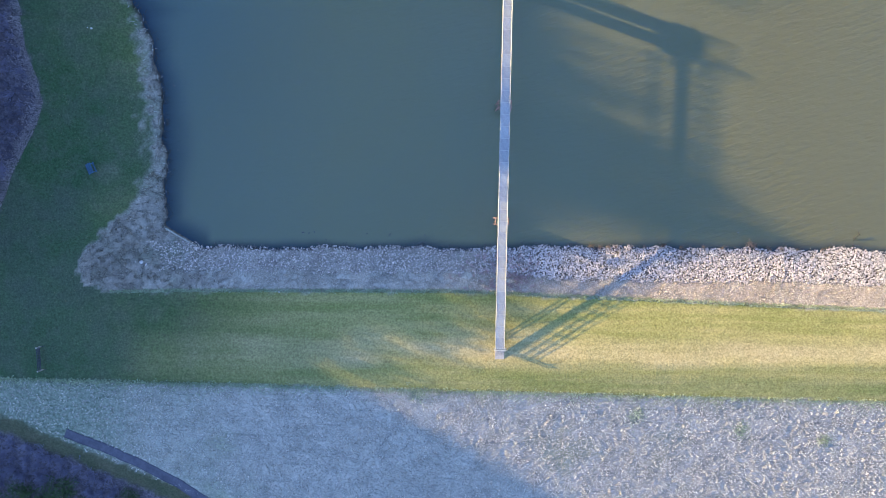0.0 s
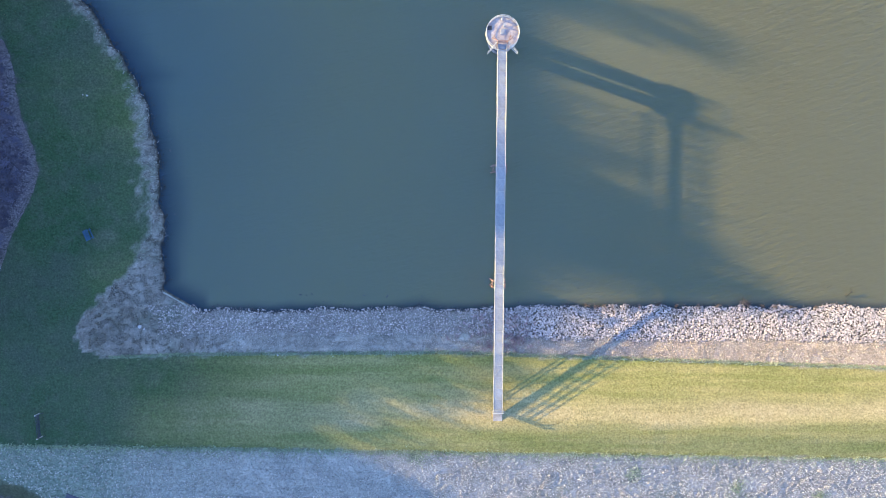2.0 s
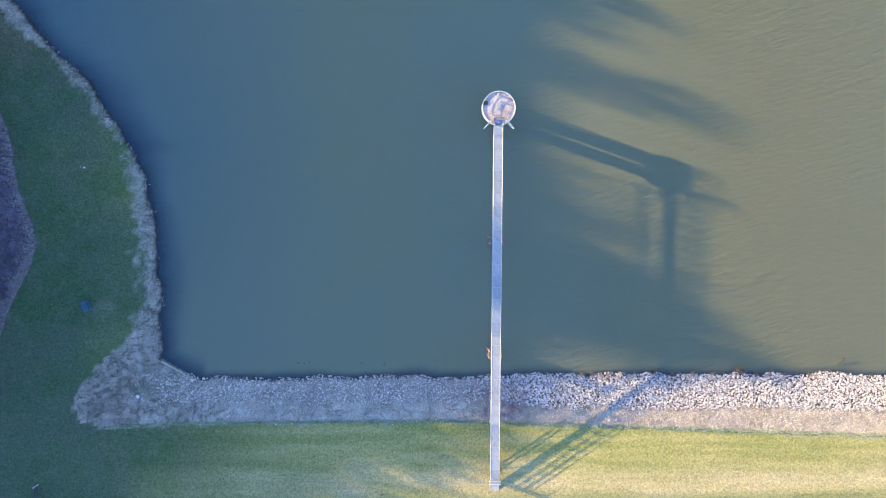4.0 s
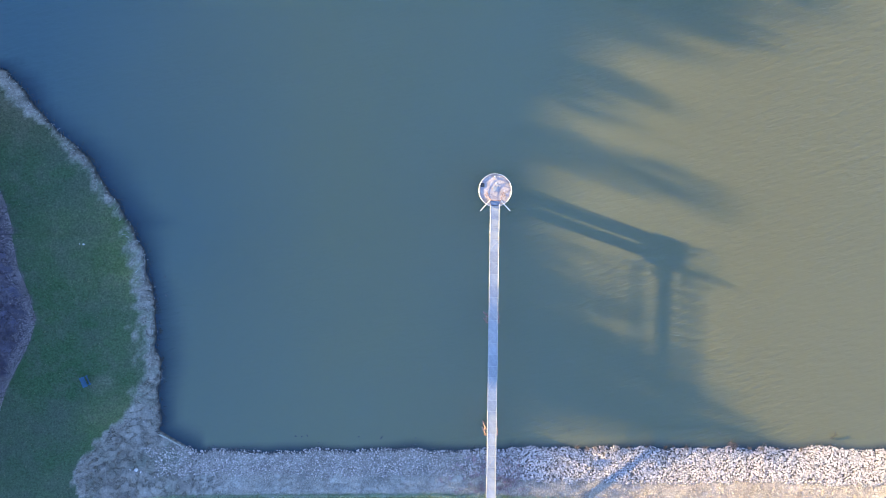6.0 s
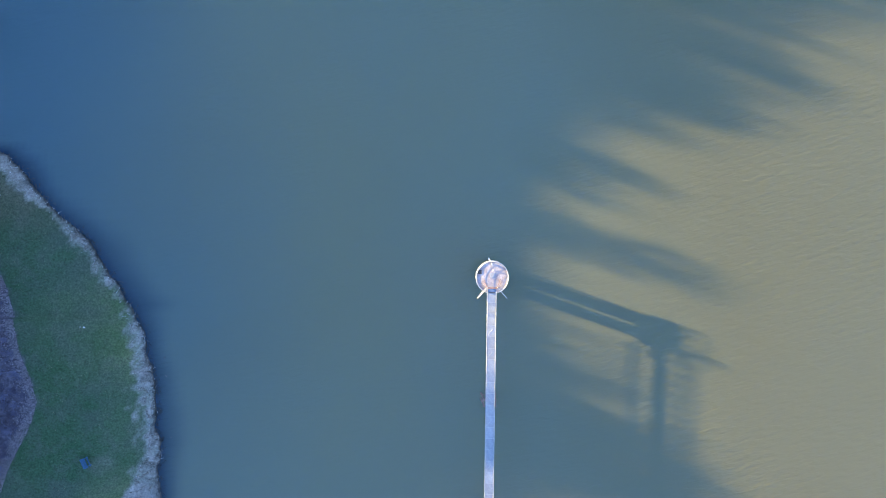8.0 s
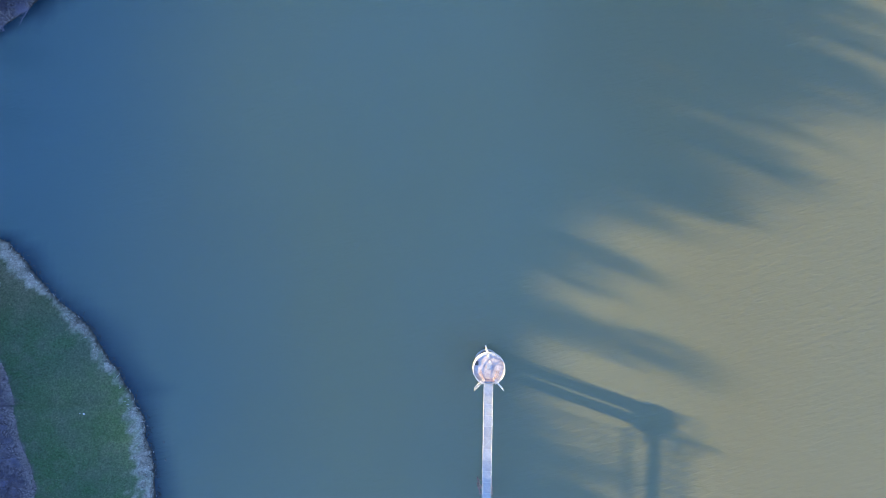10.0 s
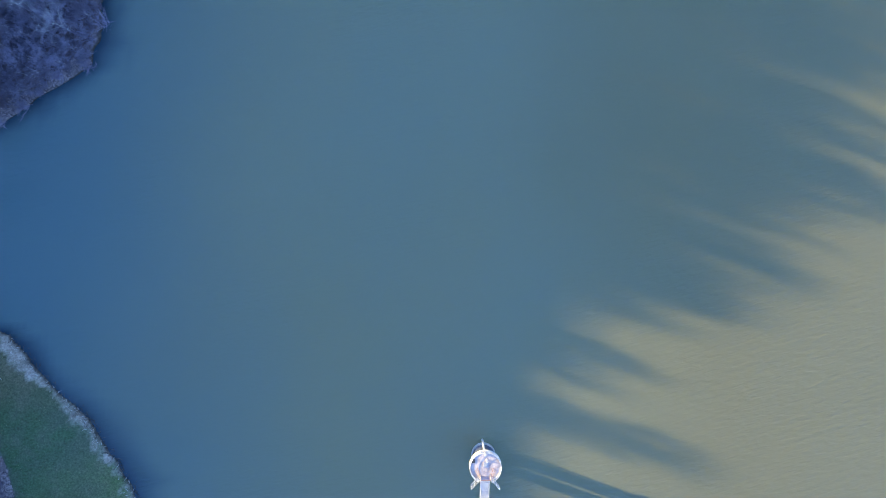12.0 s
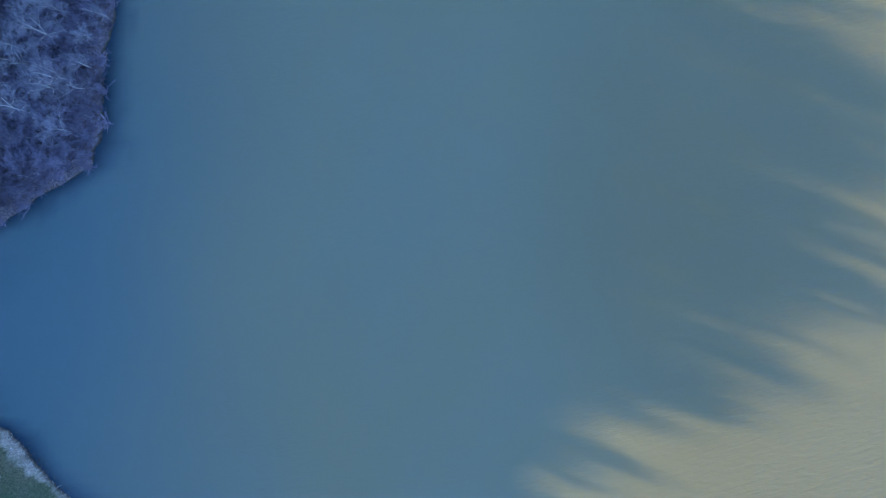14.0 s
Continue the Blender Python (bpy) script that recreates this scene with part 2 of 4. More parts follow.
def wobble(x, y, size, seed=0):
    """Smooth noise from -1 to 1 with features of that size in metres."""
    x, y = np.asarray(x, float) / size, np.asarray(y, float) / size
    i, j = np.floor(x), np.floor(y)
    u, v = x - i, y - j
    u, v = u * u * (3 - 2 * u), v * v * (3 - 2 * v)
    a = lattice(i, j, seed) * (1 - u) + lattice(i + 1, j, seed) * u
    b = lattice(i, j + 1, seed) * (1 - u) + lattice(i + 1, j + 1, seed) * u
    return 2 * (a * (1 - v) + b * v) - 1


def smooth(e0, e1, x):
    t = np.clip((np.asarray(x, float) - e0) / (e1 - e0), 0, 1)
    return t * t * (3 - 2 * t)


# ---- the lie of the land ----
SHORE_Y = (-12, 10, 25, 30, 36, 40, 45, 50, 53, 57, 60, 63.5, 65, 68, 82, 95, 99, 101, 106, 109, 112, 117, 128, 140, 160, 320)
SHORE_X = (-53.4, -53.2, -54.1, -55.2, -57.4, -60, -63, -66.6, -70, -73.5, -75.6, -78.2, -82, -93, -96, -92, -84, -79, -71.6, -66.5, -62.2, -59.5, -59.1, -57.2, -56.2, -50)
DRY_Y = (-15, -12.5, -10.5, -8, -5.8, -3.3, 0, 3.3, 10, 21, 31, 37, 44, 53, 54.5, 58, 62.5, 70)
DRY_X = (-62.5, -66.6, -67.4, -67.0, -65.6, -63.4, -59.7, -57.5, -55.9, -56.5, -57.3, -58.9, -64.1, -70.8, -73.6, -77, -80, -90)
WOOD_Y = (-25, -5, 0, 7.3, 15, 19, 23, 28, 35, 40, 50, 60)
WOOD_X = (-90, -84, -81.5, -78.7, -74.7, -73.5, -74.3, -76, -77.2, -78.4, -83, -86)


# unseen western ridge, added to block the low sun, and how far its shade goes
SHADE_RIDGE_S = (-120, -50, -42, -36, -28, -12, 5, 20, 58, 62, 66, 80, 200)
SHADE_RIDGE_X = (26, 26, 16, -2, -2, 4, 11, 14, 14, 11, 20, 27, 34)


def west_shore(y, rag=1.0):
    return np.interp(y, SHORE_Y, SHORE_X) + rag * 0.5 * wobble(y, y * 0, 2.6, 1) + rag * 0.25 * wobble(y, y * 0, 0.9, 2)


def dam_shore(x, rag=1.0):
    return -6.9 - 0.012 * np.clip(np.asarray(x) - 40, 0, None) + rag * 0.35 * wobble(x, x * 0, 3.1, 3) + rag * 0.2 * wobble(x, x * 0, 1.0, 4)


def crest_edge(x):
    return -31.75 - 0.0205 * np.clip(x, -90, 120)


def inland(x, y, rag=1.0):
    """Metres from the water's edge, less than nought on the lake's side."""
    x, y = np.asarray(x, float), np.asarray(y, float)
    w = west_shore(y, rag) - x
    w = np.where((y > 99) & (y < 118), w * 0.72, np.where((y > 34) & (y < 64), w * 0.72, w))
    f = np.maximum(np.maximum(w, dam_shore(x, rag) - y), -0.52 * (x + 52.6) - 0.85 * (y + 3.3))
    f = np.maximum(f, np.maximum(x - 230 - 12 * wobble(y, y * 0, 60, 7), y - 330))
    return f


def height(x, y):
    x, y = np.asarray(x, float), np.asarray(y, float)
    ragged, even = inland(x, y), inland(x, y, 0.0)
    k = smooth(1.0, 5.0, even)
    f = ragged * (1 - k) + even * k
    bank = 4.4 * (1 - np.exp(-np.clip(f, 0, None) * 0.31 / 4.4)) + 0.02 * np.clip(f, 0, 60)
    dam = np.minimum(0.285 * np.clip(f, 0, None), 5.6 + 0.05 * np.clip(f - 19.6, 0, 3))
    k = smooth(-16, 4, y)
    h = dam * (1 - k) + bank * k
    h = h + 0.11 * np.clip(-82 - x, 0, 160) * smooth(-60, -10, y) + 0.07 * np.clip(x - 240, 0, 250) + 0.05 * np.clip(y - 340, 0, 200)
    # raise the added ridge out of view that keeps low sun off the lake
    shade_ridge = smooth(-132, -235, x)
    h = h * (1 - shade_ridge) + shade_ridge * 0.1724 * (np.interp(y + 0.363 * x, SHADE_RIDGE_S, SHADE_RIDGE_X) + 250)
    h = h - (1 - shade_ridge) * 0.11 * np.clip(crest_edge(x) + 4 - y, 0, 4) - (1 - shade_ridge) * 0.21 * np.clip(np.minimum(crest_edge(x) - y, 34), 0, None)
    h = np.where(f < 0, np.maximum(0.30 * f, -4.5), h)
    return h + 0.02 * wobble(x, y, 2.3, 11) * smooth(0, 3, np.abs(f)) + 0.012 * wobble(x, y, 0.9, 12)


# weedy green patches on the slope
WEEDS = ((31.5, -36.2, 1.6), (50.0, -38.6, 1.8), (65.0, -40.6, 1.2), (-7.0, -32.4, 1.8), (78.0, -34.0, 1.6))


def toe_line(x, y):
    """Metres up the slope from the mown strip below the dam."""
    return 0.42 * (x + 59.6) + 0.9 * (y + 51.0)


def masks(x, y):
    f = inland(x, y)
    edge = 0.5 * wobble(x, y, 1.3, 21) + 0.3 * wobble(x, y, 0.5, 22)
    fade = np.interp(y, (-6, 6, 45, 60), (0.5, 1.8, 1.4, 0.6))
    dry = smooth(-1, 1, (x - np.interp(y, DRY_Y, DRY_X) - 0.5 * (fade - 0.5) + edge * (1 + fade)) / fade) * smooth(-0.4, 0.4, y + 14.4 + 0.04 * np.clip(x, 0, 90) + edge * 0.6) * (y < 66)
    tan = dry * np.maximum(smooth(4, 16, x + 3 * wobble(x, y, 4, 23)), 0.55 * smooth(-0.5, 0.6, wobble(x, y, 2.2, 27) + 0.5 * wobble(x, y, 0.9, 28)))
    dry = np.maximum(dry, smooth(-0.4, 0.4, crest_edge(x) - y + edge * 0.6))
    dry = dry * np.where(y < -30, smooth(2.2, 3.2, toe_line(x, y) + edge), 1)
    # blend from the shade-dark to the sun-pale turf colour, west to east
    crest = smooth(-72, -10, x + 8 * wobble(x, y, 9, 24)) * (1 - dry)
    worn = np.exp(-((y + 24.6 + 0.8 * wobble(x, y, 7, 25)) / 2.6) ** 2) * smooth(-62, -25, x) * (0.65 + 0.35 * wobble(x, y * 2.5, 6, 26))
    worn = np.clip(worn, 0, 1) * (y > -27.6)
    wood = smooth(-0.8, 0.8, np.interp(y, WOOD_Y, WOOD_X) - x + edge)
    wood = np.where(y > 64, smooth(-0.3, 0.4, f), np.where(y < -30, smooth(0.0, 1.0, -toe_line(x, y) + edge), wood))
    bare = smooth(0.0, 0.7, wobble(x, y, 3.0, 31) + 0.7 * wobble(x, y, 1.1, 32) - 0.05) * dry * (y > -20) * np.where(x > -46, 0.3, 0.8)
    bare = np.maximum(bare, 0.75 * dry * (y > -20) * smooth(-34, -64, x + 5 * wobble(x, y, 5, 36)))
    bare = np.maximum(bare, smooth(2.6, 0.6, np.hypot((x + 62.6) / 1.3, y - 6.8)) * 0.25)
    gap = smooth(-0.6, 0.3, y - rip_top(x)) * smooth(-58, -46, x) * (y < 0) * np.interp(x, (-46, 2, 14), (0.15, 0.25, 0.8))
    verge = np.maximum((y < -33) * 1.0, 0.85 * smooth(46, 56, y + 2 * edge) * (x < -62) * (y < 66))
    wet = smooth(0.5, 0.0, f)
    weedy = smooth(-28, -84, x + 9 * wobble(x, y, 8, 33)) * (y < -28)
    weedy = np.maximum(weedy, 0.9 * smooth(-0.2, 0.6, wobble(x, y, 4.0, 34) + 0.6 * wobble(x, y, 1.4, 35) + np.interp(y, (-5, 15), (0, 0.3))) * (x < -50) * (y > -20))
    for a, b, r in WEEDS:
        weedy = np.maximum(weedy, 0.8 * smooth(r, 0.2 * r, np.hypot(x - a, y - b) + edge))
    return dry, crest, bare, wood, wet, tan, worn, weedy, verge, gap


def rip_top(x):
    return np.interp(x, (-60, -50, 5, 19, 50, 76, 95), (-10.5, -11.0, -11.3, -12.3, -12.6, -13.2, -13.5)) + 0.4 * wobble(x, x * 0, 1.7, 41)


def build_ground():
    def axis(lo, hi, fine, far):
        mid = np.arange(lo, hi + fine / 2, fine)
        out = [far * (i / 14) ** 2.2 for i in range(1, 15)]
        return np.concatenate([[lo - o for o in reversed(out)], mid, [hi + o for o in out]])
    xs, ys = axis(-92, 92, 0.6, 2400), axis(-58, 146, 0.6, 2400)
    gx, gy = np.meshgrid(xs, ys)
    gx, gy = gx.ravel(), gy.ravel()
    v = np.stack([gx, gy, height(gx, gy)], 1)
    n = len(xs)
    i = np.arange(len(v)).reshape(len(ys), n)
    q = np.stack([i[:-1, :-1], i[:-1, 1:], i[1:, 1:], i[1:, :-1]], -1).reshape(-1, 4)
    me = mesh_from("ground", v, q, GROUND, True)
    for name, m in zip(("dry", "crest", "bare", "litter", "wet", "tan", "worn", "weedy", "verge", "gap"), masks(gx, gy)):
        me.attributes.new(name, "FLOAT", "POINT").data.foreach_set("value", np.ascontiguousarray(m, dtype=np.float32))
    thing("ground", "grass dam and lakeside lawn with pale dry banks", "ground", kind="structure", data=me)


build_ground()


def build_water():
    """The lake's surface; near the banks the dark bed and painted bank shade darken its colour."""
    xs = np.concatenate([np.arange(-120, -40, 1.25), np.arange(-40, 96, 2.0), np.arange(96, 261, 15.0)])
    ys = np.concatenate([np.arange(-20, 0, 0.6), np.arange(0, 150, 2.0), np.arange(150, 361, 15.0)])
    gx, gy = (g.ravel() for g in np.meshgrid(xs, ys))
    i = np.arange(len(gx)).reshape(len(ys), len(xs))
    q = np.stack([i[:-1, :-1], i[:-1, 1:], i[1:, 1:], i[1:, :-1]], -1).reshape(-1, 4)
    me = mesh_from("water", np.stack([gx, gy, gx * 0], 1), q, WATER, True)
    f = inland(gx, gy, 0.4)
    # width of the dark rim: shallow bed plus painted shade
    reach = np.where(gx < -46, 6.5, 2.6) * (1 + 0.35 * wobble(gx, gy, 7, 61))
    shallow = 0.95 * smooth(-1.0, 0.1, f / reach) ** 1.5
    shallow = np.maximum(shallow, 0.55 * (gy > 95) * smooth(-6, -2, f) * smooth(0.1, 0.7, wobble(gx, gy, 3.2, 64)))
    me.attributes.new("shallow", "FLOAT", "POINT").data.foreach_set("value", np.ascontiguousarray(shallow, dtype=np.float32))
    # mask of the painted blue cast, stronger to the west
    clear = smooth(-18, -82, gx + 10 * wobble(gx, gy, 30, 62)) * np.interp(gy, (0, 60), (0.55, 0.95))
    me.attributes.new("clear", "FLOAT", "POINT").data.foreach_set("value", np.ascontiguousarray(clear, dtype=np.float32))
    # mask of the painted sun warmth, growing eastwards
    silt = 0.7 * smooth(0, 55, gx + 8 * wobble(gx, gy, 25, 63))
    me.attributes.new("silt", "FLOAT", "POINT").data.foreach_set("value", np.ascontiguousarray(silt, dtype=np.float32))
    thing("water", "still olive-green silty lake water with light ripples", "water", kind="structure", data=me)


build_water()


def build_road():
    """A narrow asphalt track up the toe of the dam."""
    p = np.array([(-71.6, -40.5), (-65.4, -43.3), (-59.9, -46.0), (-52.4, -50.4), (-47.3, -54.3), (-34.5, -63.9)])
    t = np.linspace(0, 5, 80)
    c = np.stack([np.interp(t, range(6), p[:, k]) for k in (0, 1)], 1)
    d = np.gradient(c, axis=0)
    s = np.stack([-d[:, 1], d[:, 0]], 1) / np.linalg.norm(d, axis=1)[:, None]
    verts, faces = [], []
    offs = np.linspace(-0.9, 0.9, 7)
    top = np.array([height(*(c + s * o).T) for o in offs]).max(0)
    for dz in (0.05, -0.35):
        for o in offs:
            w = o + (0.12 * wobble(t * 6, t * 0, 1.0, 5) if abs(o) > 0.8 else 0)
            q = c + s * np.reshape(w, (-1, 1))
            verts += np.column_stack([q, height(*q.T) * 0.5 + top * 0.5 + dz]).tolist()
    k = len(t)
    for j in range(6):
        for i in range(k - 1):
            a = j * k + i
            faces.append((a, a + 1, a + k + 1, a + k))
    for j in (0, 6):
        for i in range(k - 1):
            a, b = j * k + i, (j + 7) * k + i
            faces.append((a, a + 1, b + 1, b))
    thing("road", "narrow worn grey asphalt track along the slope's foot", "road", kind="structure", data=mesh_from("road", verts, faces, ASPHALT, True))


build_road()


# ---- walkway from the dam's crest to the intake tower ----
DECK = 5.45
A, B = Vector((7.36, -24.2, DECK)), Vector((8.43, 38.7, DECK))
LEN = (B - A).length
SPIN = math.degrees(math.atan2(-(B.x - A.x), B.y - A.y))
HALF = 0.75
BAYS = 31
BAY = LEN / BAYS


def build_walkway():
    w = thing("walkway", "long galvanised steel truss footbridge on rusty piers over the lake", "footbridge", at=pose(A.x, A.y, A.z, 0, 0, SPIN))
    plate = box(bmesh.new(), -HALF + 0.06, HALF - 0.06, 0.03, BAY - 0.03, -0.05, 0.0)
    grate = from_bm("deck_panel", plate, GRATE)
    for i in range(BAYS):
        p = new("deck_panel", grate)
        p.parent, p.location = w, (0, i * BAY, 0)
    for sx in (-1, 1):
        part("stringer", box(bmesh.new(), sx * HALF - 0.035, sx * HALF + 0.035, 0, LEN, -0.11, 0.035, 0.01), GALV, w)
        part("bottom_chord", box(bmesh.new(), sx * HALF - 0.04, sx * HALF + 0.04, 0.6, LEN - 0.6, -0.94, -0.86, 0.01), GALV, w)
        for z in (0.36, 0.71, 1.06):
            part("rail", bar(bmesh.new(), (sx * HALF, 0, z), (sx * HALF, LEN, z), 0.034 if z > 1 else 0.030), GALV, w)
    post = from_bm("rail_post", box(box(bmesh.new(), -0.03, 0.03, -0.24, -0.13, -0.02, 1.05), -0.03, 0.03, 0.13, 0.24, -0.02, 1.05), GALV)
    web = from_bm("truss_post", bar(bmesh.new(), (0, 0, -0.9), (0, 0, -0.1), 0.028), GALV)
    up = from_bm("truss_diagonal", bar(bmesh.new(), (0, 0, -0.91), (0, BAY, -0.12), 0.025), GALV)
    down = from_bm("truss_diagonal", bar(bmesh.new(), (0, BAY, -0.91), (0, 0, -0.12), 0.025), GALV)
    floor_beam = from_bm("floor_beam", box(bmesh.new(), -HALF, HALF, -0.035, 0.035, -0.10, 0.012), WHITE)
    brace = from_bm("deck_brace", bar(bmesh.new(), (-0.55, 0.35, 0.02), (0.55, BAY - 0.35, 0.02), 0.028), WHITE)
    lateral = from_bm("lateral_brace", bar(bmesh.new(), (-HALF, 0, -0.9), (HALF, BAY, -0.9), 0.022), GALV)
    for i in range(BAYS + 1):
        for sx in (-1, 1):
            for me in (post, web) if 0 < i < BAYS else (post,):
                p = new(me.name.split(".")[0], me)
                p.parent, p.location = w, (sx * HALF, i * BAY, 0)
            if 0 < i < BAYS - 1:
                me = up if i % 2 else down
                p = new("truss_diagonal", me)
                p.parent, p.location = w, (sx * HALF, i * BAY, 0)
        p = new("floor_beam", floor_beam)
        p.parent, p.location = w, (0, min(max(i * BAY, 0.05), LEN - 0.05), 0)
        if i in (3, 8, 9, 15, 19, 21, 25, 27):
            p = new("deck_brace", brace)
            p.parent, p.location = w, (0, i * BAY, 0)
            p.scale = (-1 if i in (9, 21) else 1, 1, 1)
        if 0 < i < BAYS - 1:
            p = new("lateral_brace", lateral)
            p.parent, p.location = w, (0, i * BAY, 0)
    for y0, z in ((0.10, 1.72), (0.52, 1.62)):
        gate = part("gate_frame", box(bmesh.new(), -1.02, 1.02, y0, y0 + 0.08, z, z + 0.08, 0.01), WHITE, w)
    for gx in (-1.0, -HALF, HALF, 1.0):
        part("gate_post", bar(bmesh.new(), (gx, 0.14, -0.3), (gx, 0.14, 1.76), 0.035), GALV, gate)
    for sx in (-1, 1):
        part("gate_stay", bar(bmesh.new(), (sx * HALF, 0.56, 0.0), (sx * HALF, 0.56, 1.66), 0.03), GALV, gate)
        for k in range(6):
            part("gate_wing_bar", bar(bmesh.new(), (sx * HALF, 0.14, 0.2 + 0.28 * k), (sx * 1.0, 0.14, 0.2 + 0.28 * k), 0.018), GALV, gate)
    for k in range(9):
        part("gate_bar", bar(bmesh.new(), (-0.64 + 0.16 * k, 0.14, 0.05), (-0.64 + 0.16 * k, 0.14, 1.70), 0.014), GALV, gate)
    for z in (0.08, 0.75):
        part("gate_rail", bar(bmesh.new(), (-HALF, 0.14, z), (HALF, 0.14, z), 0.025), GALV, gate)
    return w


build_walkway()
thing("landing", "weathered pale concrete landing slab before the footbridge", "concrete slab", at=pose(7.33, -25.1, 5.2, 0, 0, SPIN),
      data=from_bm("landing", box(bmesh.new(), -0.82, 0.82, -0.95, 0.88, -0.35, 0.24, 0.04), CONCRETE))


def build_pier(y):
    x = A.x + (B.x - A.x) * (y - A.y) / (B.y - A.y)
    p = thing("pier", "rust-red braced steel pile bent under the footbridge", "pier", "piers under the footbridge", at=pose(x, y, 0, 0, 0, SPIN))
    top = DECK - 1.0
    for sy in (-0.55, 0.55):
        part("cap_beam", box(bmesh.new(), -1.25, 1.25, sy - 0.1, sy + 0.1, top - 0.24, top, 0.015), RUST, p)
        for sx in (-1, 1):
            part("pile", bar(bmesh.new(), (sx * 1.7, sy, -4.2), (sx * 0.95, sy, top - 0.2), 0.14, 10), RUST, p)
        part("cross_brace", bar(bmesh.new(), (-1.2, sy, 0.6), (0.95, sy, top - 0.5), 0.05), RUST, p)
        part("cross_brace", bar(bmesh.new(), (1.2, sy + 0.1, 0.6), (-0.95, sy + 0.1, top - 0.5), 0.05), RUST, p)
    for sx in (-1, 1):
        part("tie_bar", bar(bmesh.new(), (sx * 1.12, -0.62, top - 0.12), (sx * 1.12, 0.62, top - 0.12), 0.06), RUST, p)
        part("tie_bar", bar(bmesh.new(), (sx * 1.35, -0.55, 2.1), (sx * 1.0, 0.55, top - 0.35), 0.05), RUST, p)


for y in (-1.9, 18.4):
    build_pier(y)


def build_tower():
    t = thing("intake_tower", "round concrete intake tower with railed white platform in the lake", "intake tower", at=pose(8.5, 41.1, 0, 0, 0, SPIN))
    # the well: two curved walls with a slot on either side
    axis = math.atan2(SUN.y, SUN.x) - radians(SPIN)
    for side in (0.5, -0.5):
        part("well_wall", arc_wall(bmesh.new(), 1.86, 2.06, axis + side * math.pi - radians(85.4), axis + side * math.pi + radians(85.4), -4.4, DECK - 0.35), NAVY, t, "dark navy curved wall of the well")
    part("collar", ring(bmesh.new(), 2.06, 2.24, -0.6, 0.75), CONCRETE, t, "pale stained concrete collar at the waterline")
    part("platform", bar(bmesh.new(), (0, 0, DECK - 0.35), (0, 0, DECK), 2.78, 48), FLOOR, t, "blotchy pinkish concrete platform floor")
    part("kerb", ring(bmesh.new(), 2.77, 2.88, DECK - 0.38, DECK + 0.14), WHITE, t)
    part("hatch", box(bmesh.new(), -2.55, -1.85, 0.55, 1.25, DECK, DECK + 0.08, 0.02), DARK, t, "dark steel access hatch")
    part("hatch", box(bmesh.new(), -0.35, 0.55, -0.2, 0.75, DECK, DECK + 0.06, 0.02), GRATE, t, "grey steel floor hatch")
    stand = part("valve_stand", bar(bmesh.new(), (0.2, 1.2, DECK), (0.2, 1.2, DECK + 0.9), 0.12, 10, 0.08), WHITE, t)
    wheel = ring(bmesh.new(), 0.20, 0.26, DECK + 0.86, DECK + 0.91, 20)
    bmesh.ops.translate(wheel, vec=(0.2, 1.2, 0), verts=wheel.verts)
    part("valve_wheel", wheel, WHITE, stand)
    part("vent_pipe", bar(bmesh.new(), (-0.28, 2.95, -2.0), (-0.1, 2.25, 6.5), 0.18, 12), WHITE, t, "stout white pipe leaning up through the platform")
    for z in (0.3, 0.56, 0.82, 1.07):
        bm = bmesh.new()
        n = 40
        for i in range(n):
            a0, a1 = radians(-66 + 312 * i / n), radians(-66 + 312 * (i + 1) / n)
            bar(bm, (2.78 * math.cos(a0), 2.78 * math.sin(a0), DECK + z), (2.78 * math.cos(a1), 2.78 * math.sin(a1), DECK + z), 0.032 if z > 1 else 0.022)
        part("rail", bm, WHITE, t)
    for i in range(17):
        a = radians(-66 + 312 * i / 16)
        part("rail_post", bar(bmesh.new(), (2.78 * math.cos(a), 2.78 * math.sin(a), DECK), (2.78 * math.cos(a), 2.78 * math.sin(a), DECK + 1.07), 0.03), WHITE, t)
    # rust-red entry frame and the two flared guard fences beside the bridge's end
    for sx in (-1, 1):
        part("entry_post", bar(bmesh.new(), (sx * 0.82, -1.75, DECK), (sx * 0.82, -1.75, DECK + 1.9), 0.06), RUST, t)
        foot, end = Vector((sx * 0.85, -1.65, DECK)), Vector((sx * 2.5, -3.5, DECK))
        guard = part("guard_fence", bar(bmesh.new(), foot + Vector((0, 0, 0.1)), end + Vector((0, 0, 0.1)), 0.04), WHITE, t)
        for z in (0.95, 1.75):
            part("guard_rail", bar(bmesh.new(), foot + Vector((0, 0, z)), end + Vector((0, 0, z)), 0.04), WHITE, guard)
        for k in range(4):
            p = foot.lerp(end, k / 3)
            part("guard_bar", bar(bmesh.new(), p, p + Vector((0, 0, 1.8)), 0.035 if k in (0, 3) else 0.025), WHITE, guard)
        part("guard_strut", bar(bmesh.new(), foot - Vector((0, 0, 0.3)), end + Vector((0, 0, 0.1)), 0.04), WHITE, t)
        for a, b in (((0.82, -1.75, 1.85), (1.75, -0.75, 0.02)), ((0.82, -1.75, 1.1), (1.45, -0.35, 0.02))):
            part("entry_stay", bar(bmesh.new(), (sx * a[0], a[1], DECK + a[2]), (sx * b[0], b[1], DECK + b[2]), 0.045), RUST, t)
    part("entry_beam", box(bmesh.new(), -0.9, 0.9, -1.82, -1.68, DECK + 1.85, DECK + 1.97, 0.01), RUST, t)
    for k in range(3):
        part("entry_bar", bar(bmesh.new(), (-0.82, -1.75, DECK + 0.5 + 0.45 * k), (0.82, -1.75, DECK + 0.5 + 0.45 * k), 0.04), RUST, t)
